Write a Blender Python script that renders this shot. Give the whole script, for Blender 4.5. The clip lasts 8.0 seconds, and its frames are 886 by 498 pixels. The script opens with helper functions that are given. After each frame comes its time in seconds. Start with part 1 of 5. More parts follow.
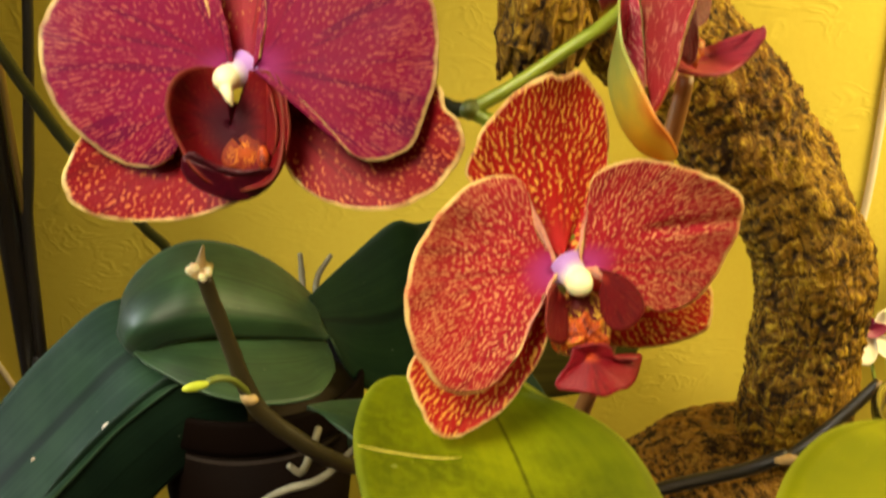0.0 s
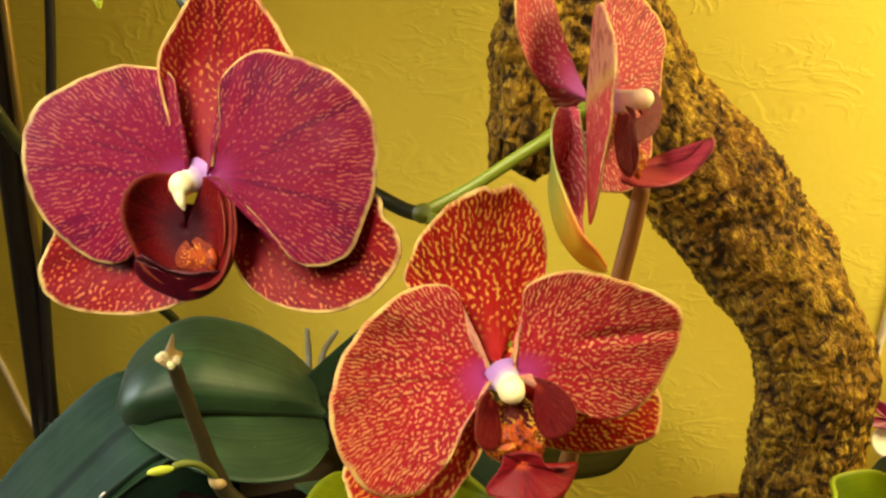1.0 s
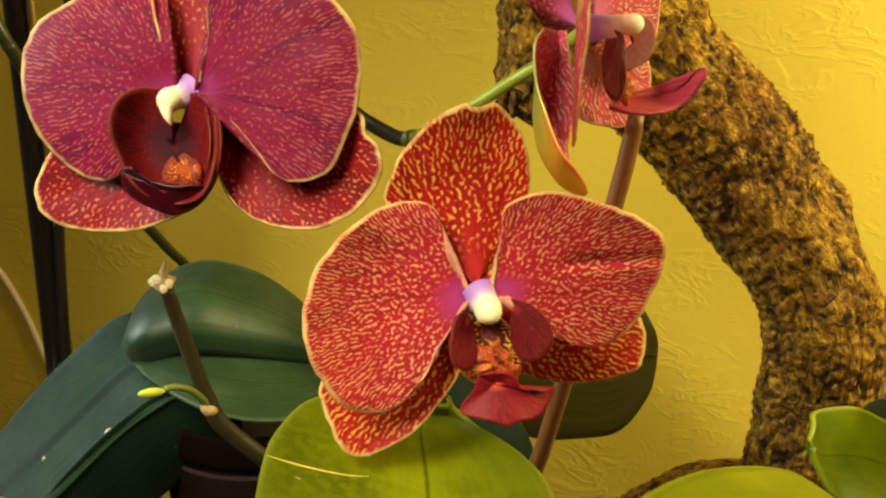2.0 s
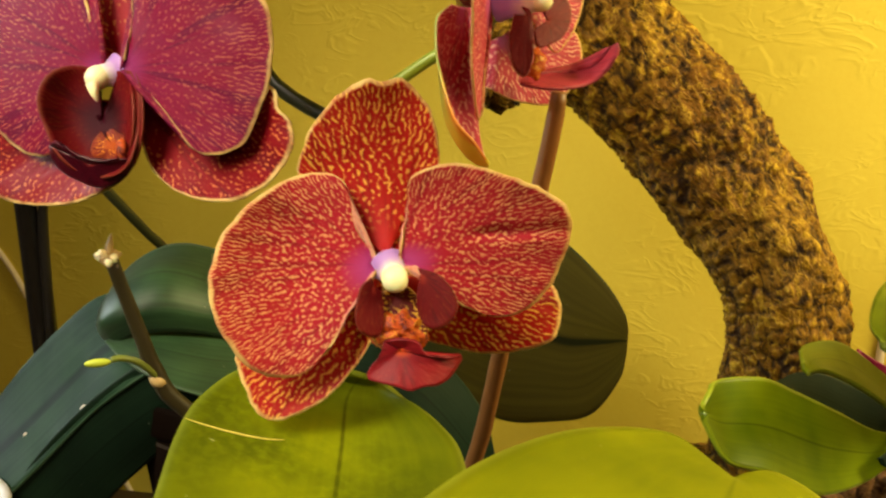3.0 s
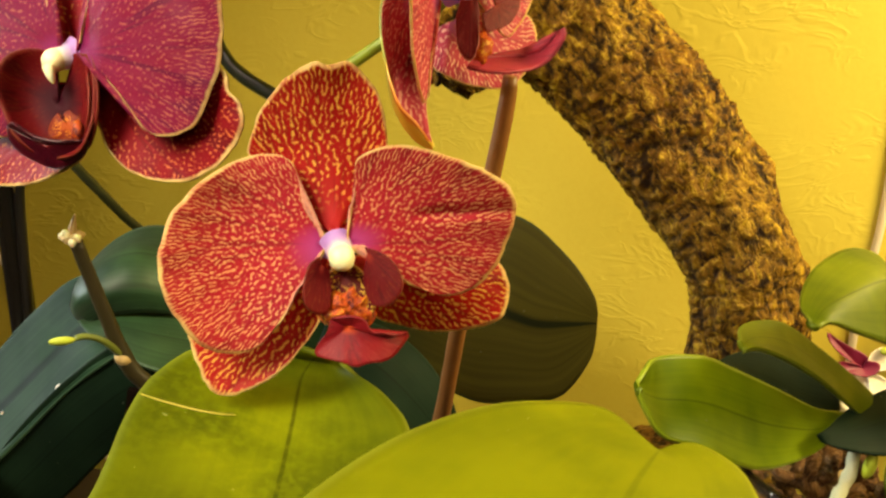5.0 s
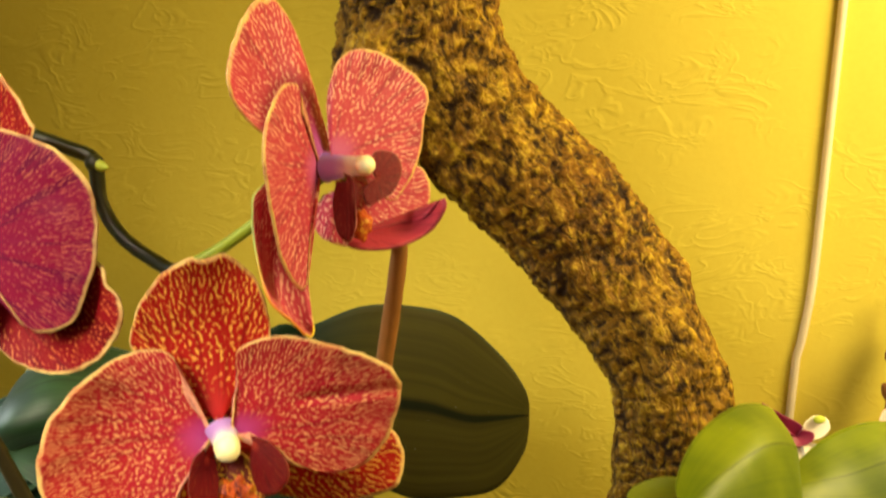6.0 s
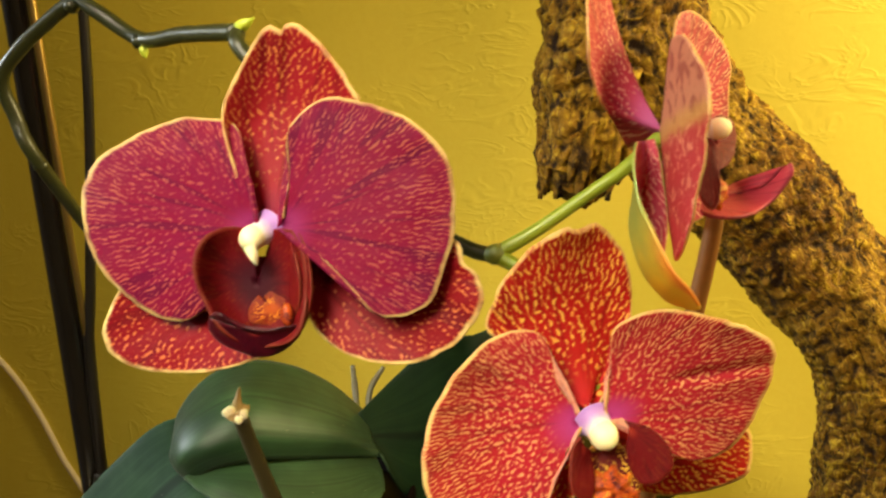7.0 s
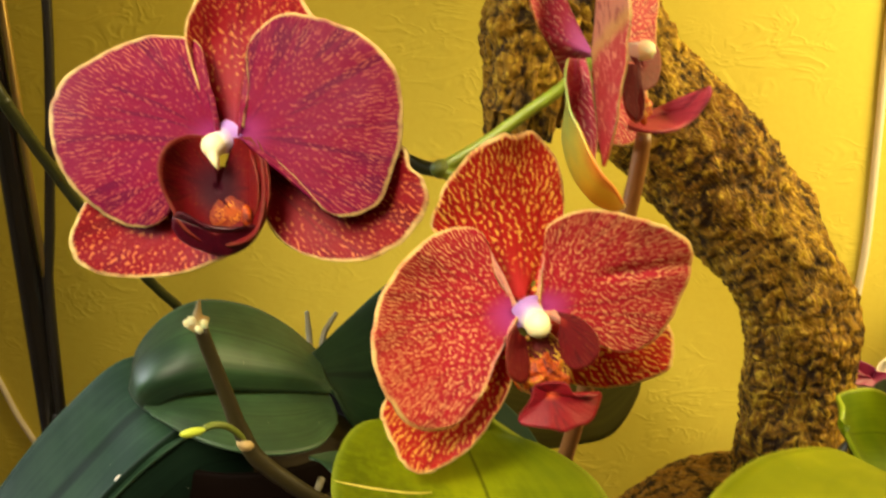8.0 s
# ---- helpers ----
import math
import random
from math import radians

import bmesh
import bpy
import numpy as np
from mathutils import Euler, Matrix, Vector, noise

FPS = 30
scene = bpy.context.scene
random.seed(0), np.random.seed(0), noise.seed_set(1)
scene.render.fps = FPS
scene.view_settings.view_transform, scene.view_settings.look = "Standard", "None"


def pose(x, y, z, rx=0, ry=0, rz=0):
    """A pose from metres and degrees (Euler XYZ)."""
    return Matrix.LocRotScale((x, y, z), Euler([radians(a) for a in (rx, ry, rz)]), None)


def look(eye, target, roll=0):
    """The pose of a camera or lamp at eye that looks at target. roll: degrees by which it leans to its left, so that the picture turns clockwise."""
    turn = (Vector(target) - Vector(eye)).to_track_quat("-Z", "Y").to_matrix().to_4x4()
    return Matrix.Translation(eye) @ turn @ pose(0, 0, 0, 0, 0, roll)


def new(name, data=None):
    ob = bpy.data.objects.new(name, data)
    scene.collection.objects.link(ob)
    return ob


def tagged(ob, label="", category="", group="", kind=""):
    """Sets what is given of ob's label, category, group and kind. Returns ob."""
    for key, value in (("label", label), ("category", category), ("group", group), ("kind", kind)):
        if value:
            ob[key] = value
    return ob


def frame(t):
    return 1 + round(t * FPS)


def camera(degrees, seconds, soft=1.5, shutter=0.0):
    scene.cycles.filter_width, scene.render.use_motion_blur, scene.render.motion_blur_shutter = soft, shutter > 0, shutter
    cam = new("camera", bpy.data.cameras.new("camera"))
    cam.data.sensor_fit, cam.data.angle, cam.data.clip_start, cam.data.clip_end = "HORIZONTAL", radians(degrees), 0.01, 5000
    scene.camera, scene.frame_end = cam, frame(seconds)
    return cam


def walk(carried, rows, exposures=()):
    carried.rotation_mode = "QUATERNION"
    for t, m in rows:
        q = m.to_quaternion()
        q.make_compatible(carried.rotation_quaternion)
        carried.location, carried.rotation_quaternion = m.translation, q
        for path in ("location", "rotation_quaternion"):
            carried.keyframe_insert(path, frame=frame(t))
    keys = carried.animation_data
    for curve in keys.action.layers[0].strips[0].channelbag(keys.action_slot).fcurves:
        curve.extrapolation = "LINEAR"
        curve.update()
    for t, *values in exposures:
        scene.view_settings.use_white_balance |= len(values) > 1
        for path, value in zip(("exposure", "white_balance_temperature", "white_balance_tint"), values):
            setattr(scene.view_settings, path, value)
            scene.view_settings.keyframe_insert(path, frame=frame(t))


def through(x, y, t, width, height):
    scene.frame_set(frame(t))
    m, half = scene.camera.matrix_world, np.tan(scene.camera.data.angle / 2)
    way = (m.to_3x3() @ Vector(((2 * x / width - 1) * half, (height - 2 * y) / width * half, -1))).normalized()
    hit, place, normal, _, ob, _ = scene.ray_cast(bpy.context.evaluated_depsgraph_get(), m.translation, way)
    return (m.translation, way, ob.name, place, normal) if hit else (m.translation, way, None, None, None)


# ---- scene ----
cam = camera(51.9, 8.0, soft=2.3, shutter=0.4)
PATH = [
    (0, (-0.00224, 0.00057, 0.42053), (0.00137, 0.47568, 0.26478), 0.36),
    (0.5, (0.01327, 0.00377, 0.43951), (-0.00116, 0.48445, 0.30266), 0.39),
    (1, (0.03457, -0.00118, 0.43659), (0.00039, 0.48122, 0.30964), 0.53),
    (1.2, (0.03959, -0.00476, 0.43162), (-0.00106, 0.47503, 0.29692), 0.69),
    (2.3, (0.06065, -0.00453, 0.41661), (-0.00389, 0.47321, 0.28396), 1.57),
    (2.5, (0.06935, -0.00589, 0.41752), (-0.00303, 0.47061, 0.28443), 1.36),
    (3, (0.09045, -0.00889, 0.41258), (0.01490, 0.46686, 0.27859), 0.99),
    (3.5, (0.10359, -0.01184, 0.40605), (0.02574, 0.46281, 0.26951), 1.04),
    (4, (0.10810, -0.01471, 0.39363), (0.02074, 0.45888, 0.25917), 0.01),
    (4.2, (0.10659, -0.01360, 0.39676), (0.01607, 0.45883, 0.26031), -0.39),
    (5.3, (0.10872, -0.01241, 0.42858), (0.03840, 0.46111, 0.28423), 1.33),
    (5.5, (0.11976, -0.01022, 0.44312), (0.05847, 0.46336, 0.29491), 0.19),
    (6, (0.13348, 0.00422, 0.46306), (0.07092, 0.48104, 0.32622), -0.97),
    (6.2, (0.13337, 0.00841, 0.47268), (0.06612, 0.48262, 0.32914), -1.33),
    (6.5, (0.09630, 0.00350, 0.44798), (0.03211, 0.48436, 0.32687), -3.72),
    (6.8, (0.03949, 0.01035, 0.45349), (-0.01718, 0.48997, 0.32407), -2.91),
    (7, (0.01391, 0.00648, 0.44259), (-0.02496, 0.49088, 0.32493), -2.21),
    (7.3, (0.00741, 0.00144, 0.43838), (-0.02818, 0.48692, 0.32420), -1.71),
    (7.5, (0.00619, -0.00790, 0.43577), (-0.01995, 0.47826, 0.32189), -1.48),
    (8, (0.01692, -0.02132, 0.42175), (0.00305, 0.46356, 0.30053), -1.31),
]
EXPOSURE = [(0, 0.0), (1.2, 0.0), (2.3, -0.10), (3.5, -0.10), (4.2, 0.02), (5.3, 0.08), (6, 0.05), (6.5, 0.20), (7, 0.12), (7.5, 0.06), (8, 0.12)]
walk(cam, [(t, look(eye, target, roll)) for t, eye, target, roll in PATH], EXPOSURE)

# ---- light: a warm lamp up to the right, two added fills, a left window's narrow daylight ----
def area(name, eye, target, size, power, colour, spread=180):
    d = bpy.data.lights.new(name, "AREA")
    d.shape, d.size, d.energy, d.color = "DISK", size, power, colour
    d.spread = radians(spread)
    ob = new(name, d)
    ob.matrix_world = look(eye, target)
    return ob


area("warm_lamp", (0.65, 0.355, 0.68), (0.33, 0.58, 0.32), 0.34, 9.2, (1.0, 0.79, 0.35))
# Added fill close above the blooms, its spread kept off the wall.
area("bloom_fill", (-0.22, -0.07, 0.70), (-0.03, 0.29, 0.30), 0.34, 0.84, (1.0, 0.88, 0.66), 50)
# Fill added behind the viewer for the soft shade left of the branch.
area("rear_fill", (0.85, -1.75, 1.45), (0.10, 0.50, 0.30), 1.0, 1.4, (1.0, 0.68, 0.34), 60)
area("side_window_daylight", (-1.15, 0.46, 0.56), (-0.150, 0.395, 0.255), 0.50, 0.46, (0.86, 0.94, 0.94), 14)
world = bpy.data.worlds.new("world")
scene.world = world
world.use_nodes = True
world.node_tree.nodes["Background"].inputs[0].default_value = (0.9, 0.60, 0.30, 1)
world.node_tree.nodes["Background"].inputs[1].default_value = 0.012


# ---- materials ----
class Nodes:
    """A short way to write a node tree."""

    def __init__(self, name):
        self.mat = bpy.data.materials.new(name)
        self.mat.use_nodes = True
        self.tree = self.mat.node_tree
        self.bsdf = self.tree.nodes["Principled BSDF"]
        self.out = self.tree.nodes["Material Output"]

    def add(self, kind, **inputs):
        n = self.tree.nodes.new("ShaderNode" + kind)
        for key, value in inputs.items():
            self.put(n.inputs[key.replace("_", " ")], value)
        return n

    def put(self, socket, value):
        if isinstance(value, bpy.types.NodeSocket):
            self.tree.links.new(value, socket)
        elif hasattr(value, "__len__") and len(value) == 3 and socket.type == "RGBA":
            socket.default_value = (*value, 1)
        else:
            socket.default_value = value

    def math(self, op, a, b=0.0, c=0.0, clamp=False):
        n = self.tree.nodes.new("ShaderNodeMath")
        n.operation, n.use_clamp = op, clamp
        for i, v in enumerate((a, b, c)):
            self.put(n.inputs[i], v)
        return n.outputs[0]

    def mix(self, f, a, b):
        n = self.tree.nodes.new("ShaderNodeMix")
        n.data_type = "RGBA"
        self.put(n.inputs[0], f), self.put(n.inputs[6], a), self.put(n.inputs[7], b)
        return n.outputs[2]

    def step(self, v, lo, hi, to0=0.0, to1=1.0):
        n = self.tree.nodes.new("ShaderNodeMapRange")
        n.interpolation_type = "SMOOTHSTEP"
        for i, x in enumerate((v, lo, hi, to0, to1)):
            self.put(n.inputs[i], x)
        return n.outputs[0]

    def noise(self, vec, scale, detail=3.0, rough=0.55, distort=0.0):
        return self.add("TexNoise", Vector=vec, Scale=scale, Detail=detail, Roughness=rough, Distortion=distort).outputs[0]

    def scaled(self, vec, sx, sy, sz=1.0):
        n = self.tree.nodes.new("ShaderNodeMapping")
        self.put(n.inputs[0], vec)
        n.inputs[3].default_value = (sx, sy, sz)
        return n.outputs[0]

    @property
    def uv(self):
        return self.add("UVMap").outputs[0]

    @property
    def place(self):
        return self.add("TexCoord").outputs["Object"]

    def bump(self, height, strength, distance=0.001):
        return self.add("Bump", Height=height, Strength=strength, Distance=distance).outputs[0]

    def done(self, colour, rough=0.5, normal=None, through=None, amount=0.0, **more):
        b = self.bsdf
        self.put(b.inputs["Base Color"], colour), self.put(b.inputs["Roughness"], rough)
        if normal is not None:
            self.put(b.inputs["Normal"], normal)
        for key, value in more.items():
            self.put(b.inputs[key.replace("_", " ")], value)
        if amount:
            t = self.add("BsdfTranslucent", Color=colour if through is None else through)
            m = self.add("MixShader", Fac=amount)
            self.tree.links.new(b.outputs[0], m.inputs[1])
            self.tree.links.new(t.outputs[0], m.inputs[2])
            self.tree.links.new(m.outputs[0], self.out.inputs[0])
        return self.mat


def petal_material(name, ground, edge_tint, mark, heart, rim=(0.84, 0.62, 0.22), sparse=0.0, through=0.30, weight=(1.0, 1.0), run=0.90, fine=1.0, grain=6.8, halo=0.16, rough=0.48, gloss=0.22, core=0.24):
    """Petal skin: u runs along the outline, v from the base to the rim, both in units of the petal's size."""
    n = Nodes(name)
    u = n.uv
    sep = n.add("SeparateXYZ", Vector=u)
    s = sep.outputs[1]
    rand = n.add("ObjectInfo").outputs["Random"]
    shift = n.add("CombineXYZ", Z=n.math("MULTIPLY", rand, 40.0)).outputs[0]
    v = n.tree.nodes.new("ShaderNodeVectorMath")
    n.put(v.inputs[0], u), n.put(v.inputs[1], shift)
    v = v.outputs[0]
    # a net of short pale worms that turn into fine strokes towards the rim, all running outwards
    plan = n.add("UVMap")
    plan.uv_map = "Plan"
    plan = plan.outputs[0]
    flat = n.add("SeparateXYZ", Vector=plan)
    out = n.math("ADD", n.math("ARCTAN2", flat.outputs[1], flat.outputs[0]), 1.5708)
    moved = n.tree.nodes.new("ShaderNodeVectorMath")
    n.put(moved.inputs[0], plan), n.put(moved.inputs[1], n.add("CombineXYZ", X=n.math("MULTIPLY", rand, 31.0), Y=n.math("MULTIPLY", rand, 17.0)).outputs[0])
    twist = n.add("TexNoise", Vector=moved.outputs[0], Scale=7.0, Detail=2.0)
    bent = n.tree.nodes.new("ShaderNodeVectorMath")
    bent.operation = "MULTIPLY_ADD"
    n.put(bent.inputs[0], twist.outputs["Color"]), n.put(bent.inputs[1], (0.11, 0.11, 0.0)), n.put(bent.inputs[2], moved.outputs[0])
    net = n.tree.nodes.new("ShaderNodeTexGabor")
    n.put(net.inputs[0], bent.outputs[0]), n.put(net.inputs[1], grain), n.put(net.inputs[2], n.step(s, 0.45, 0.95, 1.45 * fine, 2.15 * fine))
    n.put(net.inputs[3], n.step(s, 0.35, 0.92, 0.25, run)), n.put(net.inputs[4], out)
    lo = n.step(s, 0.30, 0.95, 0.566 + sparse, 0.545 + sparse * 0.45)
    gap = n.math("MULTIPLY", n.math("SUBTRACT", n.noise(moved.outputs[0], 11.0, 1.0), 0.5), n.step(s, 0.6, 0.95, 0.62, 0.30))
    lines = n.step(n.math("ADD", n.math("SUBTRACT", net.outputs[0], lo), gap), -0.030, 0.085)
    # the marks thin out and thicken in patches, and leave the heart plain
    patch = n.step(n.noise(n.scaled(v, 9, 5), 1.0, 2.0), 0.28, 0.55, 0.60, 1.0)
    lines = n.math("MULTIPLY", n.math("MULTIPLY", lines, patch), n.step(s, 0.14, 0.34))
    lines = n.math("MULTIPLY", lines, n.step(s, 0.45, 0.92, *weight))
    body = n.mix(n.noise(n.scaled(v, 14, 4), 1.0, 3.0), ground, edge_tint)
    vein = n.step(n.noise(n.scaled(v, 34, 1.6), 1.0, 1.0), 0.46, 0.32, 0.0, 0.62)
    body = n.mix(vein, body, (ground[0] * 0.5, ground[1] * 0.4, ground[2] * 0.6))
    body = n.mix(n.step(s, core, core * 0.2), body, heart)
    bloom_round = n.step(n.math("ADD", n.math("SUBTRACT", net.outputs[0], lo), gap), -0.16, 0.10, 0.0, halo)
    body = n.mix(n.math("MULTIPLY", bloom_round, n.step(s, 0.16, 0.5)), body, tuple(0.45 * m + 0.55 * g for m, g in zip(mark, edge_tint)))
    colour = n.mix(lines, body, mark)
    wobble = n.math("MULTIPLY_ADD", n.noise(n.scaled(v, 40, 1), 1.0, 2.0), 0.034, -0.017)
    colour = n.mix(n.step(n.math("ADD", s, wobble), 0.968, 0.990, 0.0, n.step(n.noise(n.scaled(v, 18, 1), 1.0, 2.0), 0.30, 0.60, 0.35, 0.95)), colour, rim)
    relief = n.math("ADD", n.math("MULTIPLY", n.noise(n.scaled(v, 60, 5), 1.0, 3.0), 0.8), n.math("MULTIPLY", n.noise(n.scaled(v, 300, 120), 1.0, 2.0), 0.25))
    return n.done(colour, rough, n.bump(relief, 0.35, 0.0008), colour, through, Specular_IOR_Level=gloss)


def plain(name, colour, rough=0.5, vary=0.25, scale=120.0, bump=0.2, through=0.0, **more):
    n = Nodes(name)
    p = n.place
    f = n.math("ADD", n.math("MULTIPLY", n.noise(p, scale, 4.0), 0.6), n.math("MULTIPLY", n.noise(p, scale * 0.2, 2.0), 0.4))
    col = n.mix(f, tuple(c * (1 - vary) for c in colour), tuple(min(1, c * (1 + vary)) for c in colour))
    return n.done(col, rough, n.bump(n.noise(p, scale * 4, 3.0), bump, 0.0006), col, through, **more)


def leaf_material(name, dark, light, rough=0.34, through=0.08, specks=(0.35, 0.35, 0.25), gloss=0.5, tip=None, rib_shade=0.55, mottle=0.0, streaks=0.40, furrow=0.16, ribwidth=0.016, waxy=0.0):
    n = Nodes(name)
    u, p = n.uv, n.place
    grain = n.noise(n.scaled(u, 26, 1.6), 1.0, 3.0)
    cloud = n.noise(p, 28.0, 3.0)
    f = n.math("ADD", n.math("MULTIPLY", grain, streaks), n.math("MULTIPLY", cloud, 1.04 - streaks), clamp=True)
    col = n.mix(n.step(f, 0.35, 0.72), dark, light)
    # The wall's warm reflection on the far end, painted in as olive brown.
    if tip is not None:
        stripe = n.noise(n.scaled(u, 22, 1.0), 1.0, 2.0)
        reflected = n.mix(n.step(stripe, 0.3, 0.7), tip, tuple(c * 0.7 for c in tip))
        col = n.mix(n.step(n.add("SeparateXYZ", Vector=u).outputs[1], 0.30, 0.58), col, reflected)
    mid = n.math("ABSOLUTE", n.math("SUBTRACT", n.add("SeparateXYZ", Vector=u).outputs[0], 0.5))
    # Midrib's own dark line, deepened in the colour for its groove's shade.
    col = n.mix(n.step(mid, ribwidth, ribwidth * 0.25, 0.0, rib_shade), col, tuple(c * 0.45 for c in dark))
    col = n.mix(n.step(mid, 0.478, 0.498, 0.0, 0.5), col, tuple(min(1, c * 1.7 + 0.03) for c in light))
    cells = n.noise(p, 300.0, 2.0, 0.5, 0.4)
    if mottle:
        where = n.step(n.noise(p, 22.0, 2.0), 0.30, 0.75, 0.0, 1.0)
        col = n.mix(n.math("MULTIPLY", n.math("MULTIPLY", n.step(cells, 0.36, 0.72), where), mottle), col, tuple(c * 1.7 for c in light))
        col = n.mix(n.step(n.noise(p, 14.0, 1.0), 0.62, 0.30, 0.0, 0.60), col, tuple(c * 0.55 for c in dark))
    speck = n.step(n.noise(p, 520.0, 1.0), 0.800, 0.825, 0.0, 0.5)
    col = n.mix(speck, col, specks)
    r = n.math("MULTIPLY_ADD", n.noise(p, 60.0, 4.0), 0.22, rough - 0.11)
    h = n.math("ADD", n.math("MULTIPLY", grain, furrow), n.math("MULTIPLY", n.noise(p, 700.0, 2.0), 0.12))
    if mottle:
        h = n.math("MULTIPLY_ADD", cells, mottle * 1.2, h)
    return n.done(col, r, n.bump(h, 0.22, 0.0010), col, through, Specular_IOR_Level=gloss, Sheen_Weight=waxy, Sheen_Roughness=0.4)


def bark_material(name, deep, mid, crest, scale=1.0, golden=0.0):
    """Bark: brown plates, dark cracks and worn straw crests, with crack shade and crest highlights painted in; Plan
    carries how far a plate stands out.
    """
    n = Nodes(name)
    p = n.place
    plan = n.add("UVMap")
    plan.uv_map = "Plan"
    plate = n.add("SeparateXYZ", Vector=plan.outputs[0]).outputs[0]
    warp = n.noise(p, 34.0 * scale, 3.0, 0.6, 0.8)
    flake = n.noise(p, 98.0 * scale, 3.0, 0.55, 1.6)
    fine = n.noise(p, 420.0 * scale, 3.0, 0.6)
    f = n.math("ADD", n.math("MULTIPLY", flake, 0.72), n.math("MULTIPLY", fine, 0.28))
    tone = n.math("MULTIPLY_ADD", plate, 0.62, n.math("MULTIPLY", n.math("SUBTRACT", f, 0.5), 2.6))
    tone = n.math("MULTIPLY_ADD", n.math("SUBTRACT", warp, 0.5), 0.9, tone)
    strand = n.noise(n.scaled(n.uv, 3.6, 1.1), 1.0, 3.0, 0.6, 0.9)
    swirl = n.noise(p, 66.0 * scale, 2.0, 0.5, 2.4)
    ridge = n.step(n.math("ABSOLUTE", n.math("SUBTRACT", swirl, 0.5)), 0.0, 0.050, 1.0, 0.0)
    hue = n.mix(n.step(n.noise(p, 16.0 * scale, 2.0), 0.36, 0.64), mid, tuple(0.84 * c + 0.16 * d for c, d in zip(mid, crest)))
    col = n.mix(n.step(tone, -0.46, 0.20), tuple(c * 0.40 for c in deep), hue)
    col = n.mix(n.math("MULTIPLY", ridge, n.step(f, 0.42, 0.60, 0.0, 0.45)), col, crest)
    col = n.mix(n.math("MULTIPLY", n.step(strand, 0.54, 0.62), n.step(f, 0.42, 0.60, 0.0, 0.60)), col, crest)
    col = n.mix(n.step(strand, 0.43, 0.35, 0.0, 0.82), col, tuple(c * 0.30 for c in deep))
    col = n.mix(n.step(tone, 0.34 - golden, 0.74 - golden, 0.0, 0.85), col, crest)
    h = n.math("ADD", n.math("MULTIPLY_ADD", plate, 0.25, f), n.math("MULTIPLY_ADD", strand, 0.9, n.math("MULTIPLY", ridge, 0.22)))
    return n.done(col, n.step(f, 0.4, 0.65, 0.80, 0.52), n.bump(h, 1.0, 0.0026), Specular_IOR_Level=0.22)


def wall_material():
    n = Nodes("yellow_wallpaper")
    p = n.place
    broad = n.noise(p, 3.0, 3.0)
    fine = n.noise(p, 260.0, 3.0)
    col = n.mix(broad, (0.62, 0.495, 0.056), (0.70, 0.570, 0.076))
    col = n.mix(n.step(fine, 0.3, 0.75, 0.0, 0.22), col, (0.60, 0.45, 0.045))
    q = n.scaled(p, 1, 1, 1.9)
    crease = n.noise(q, 25.0, 2.0, 0.5, 1.6)
    ridge = n.step(n.math("ABSOLUTE", n.math("SUBTRACT", crease, 0.52)), 0.0, 0.085, 1.0, 0.0)
    where = n.step(n.noise(p, 16.0, 2.0), 0.42, 0.62)
    h = n.math("ADD", n.math("MULTIPLY", ridge, where), n.math("MULTIPLY", n.noise(p, 60.0, 3.0), 0.55))
    h = n.math("ADD", h, n.math("MULTIPLY", fine, 0.10))
    return n.done(col, 0.62, n.bump(h, 0.14, 0.0030), Specular_IOR_Level=0.25)


WALL = wall_material()
ROOM = plain("cream_room_paint", (0.35, 0.28, 0.16), 0.8, 0.1, 20)
TABLE = plain("dark_wood_table", (0.036, 0.017, 0.008), 0.45, 0.4, 30)
PETAL_RED = petal_material("red_yellow_netted_petal", (0.50, 0.018, 0.026), (0.46, 0.015, 0.042), (0.84, 0.43, 0.18), (0.48, 0.050, 0.24), core=0.28, sparse=0.012, weight=(0.85, 0.95))
PETAL_PURPLE = petal_material("purple_dotted_petal", (0.188, 0.004, 0.050), (0.228, 0.005, 0.024), (0.56, 0.15, 0.085), (0.27, 0.022, 0.12), sparse=0.070, weight=(0.42, 0.62), fine=0.98, grain=6.2, halo=0.04, gloss=0.12)
PETAL_SEPAL = petal_material("dark_red_spotted_sepal", (0.20, 0.003, 0.006), (0.165, 0.003, 0.008), (0.60, 0.17, 0.045), (0.16, 0.006, 0.02), sparse=0.130, run=0.45, fine=0.82, weight=(0.55, 0.70), through=0.16, grain=5.4, halo=0.03, gloss=0.12)
PETAL_DORSAL = petal_material("bright_red_spotted_sepal", (0.34, 0.008, 0.014), (0.30, 0.007, 0.020), (0.72, 0.26, 0.06), (0.34, 0.02, 0.06), sparse=0.075, run=0.5, fine=0.85, weight=(0.75, 0.80), grain=5.6, halo=0.10)
PETAL_SEPAL_RED = petal_material("red_netted_sepal", (0.47, 0.012, 0.007), (0.41, 0.010, 0.012), (0.84, 0.44, 0.07), (0.56, 0.02, 0.02), sparse=0.032, run=0.80, fine=0.80, grain=6.0, halo=0.10)
PETAL_PINK = petal_material("pink_red_flecked_petal", (0.52, 0.040, 0.085), (0.55, 0.055, 0.110), (0.86, 0.48, 0.38), (0.58, 0.12, 0.36), core=0.34, sparse=0.030, weight=(0.7, 0.85), through=0.34)
PETAL_BACK = petal_material("dull_pink_petal_back", (0.86, 0.46, 0.31), (0.80, 0.34, 0.24), (0.66, 0.14, 0.10), (0.78, 0.60, 0.14), sparse=-0.01, weight=(0.55, 0.35), fine=0.55)
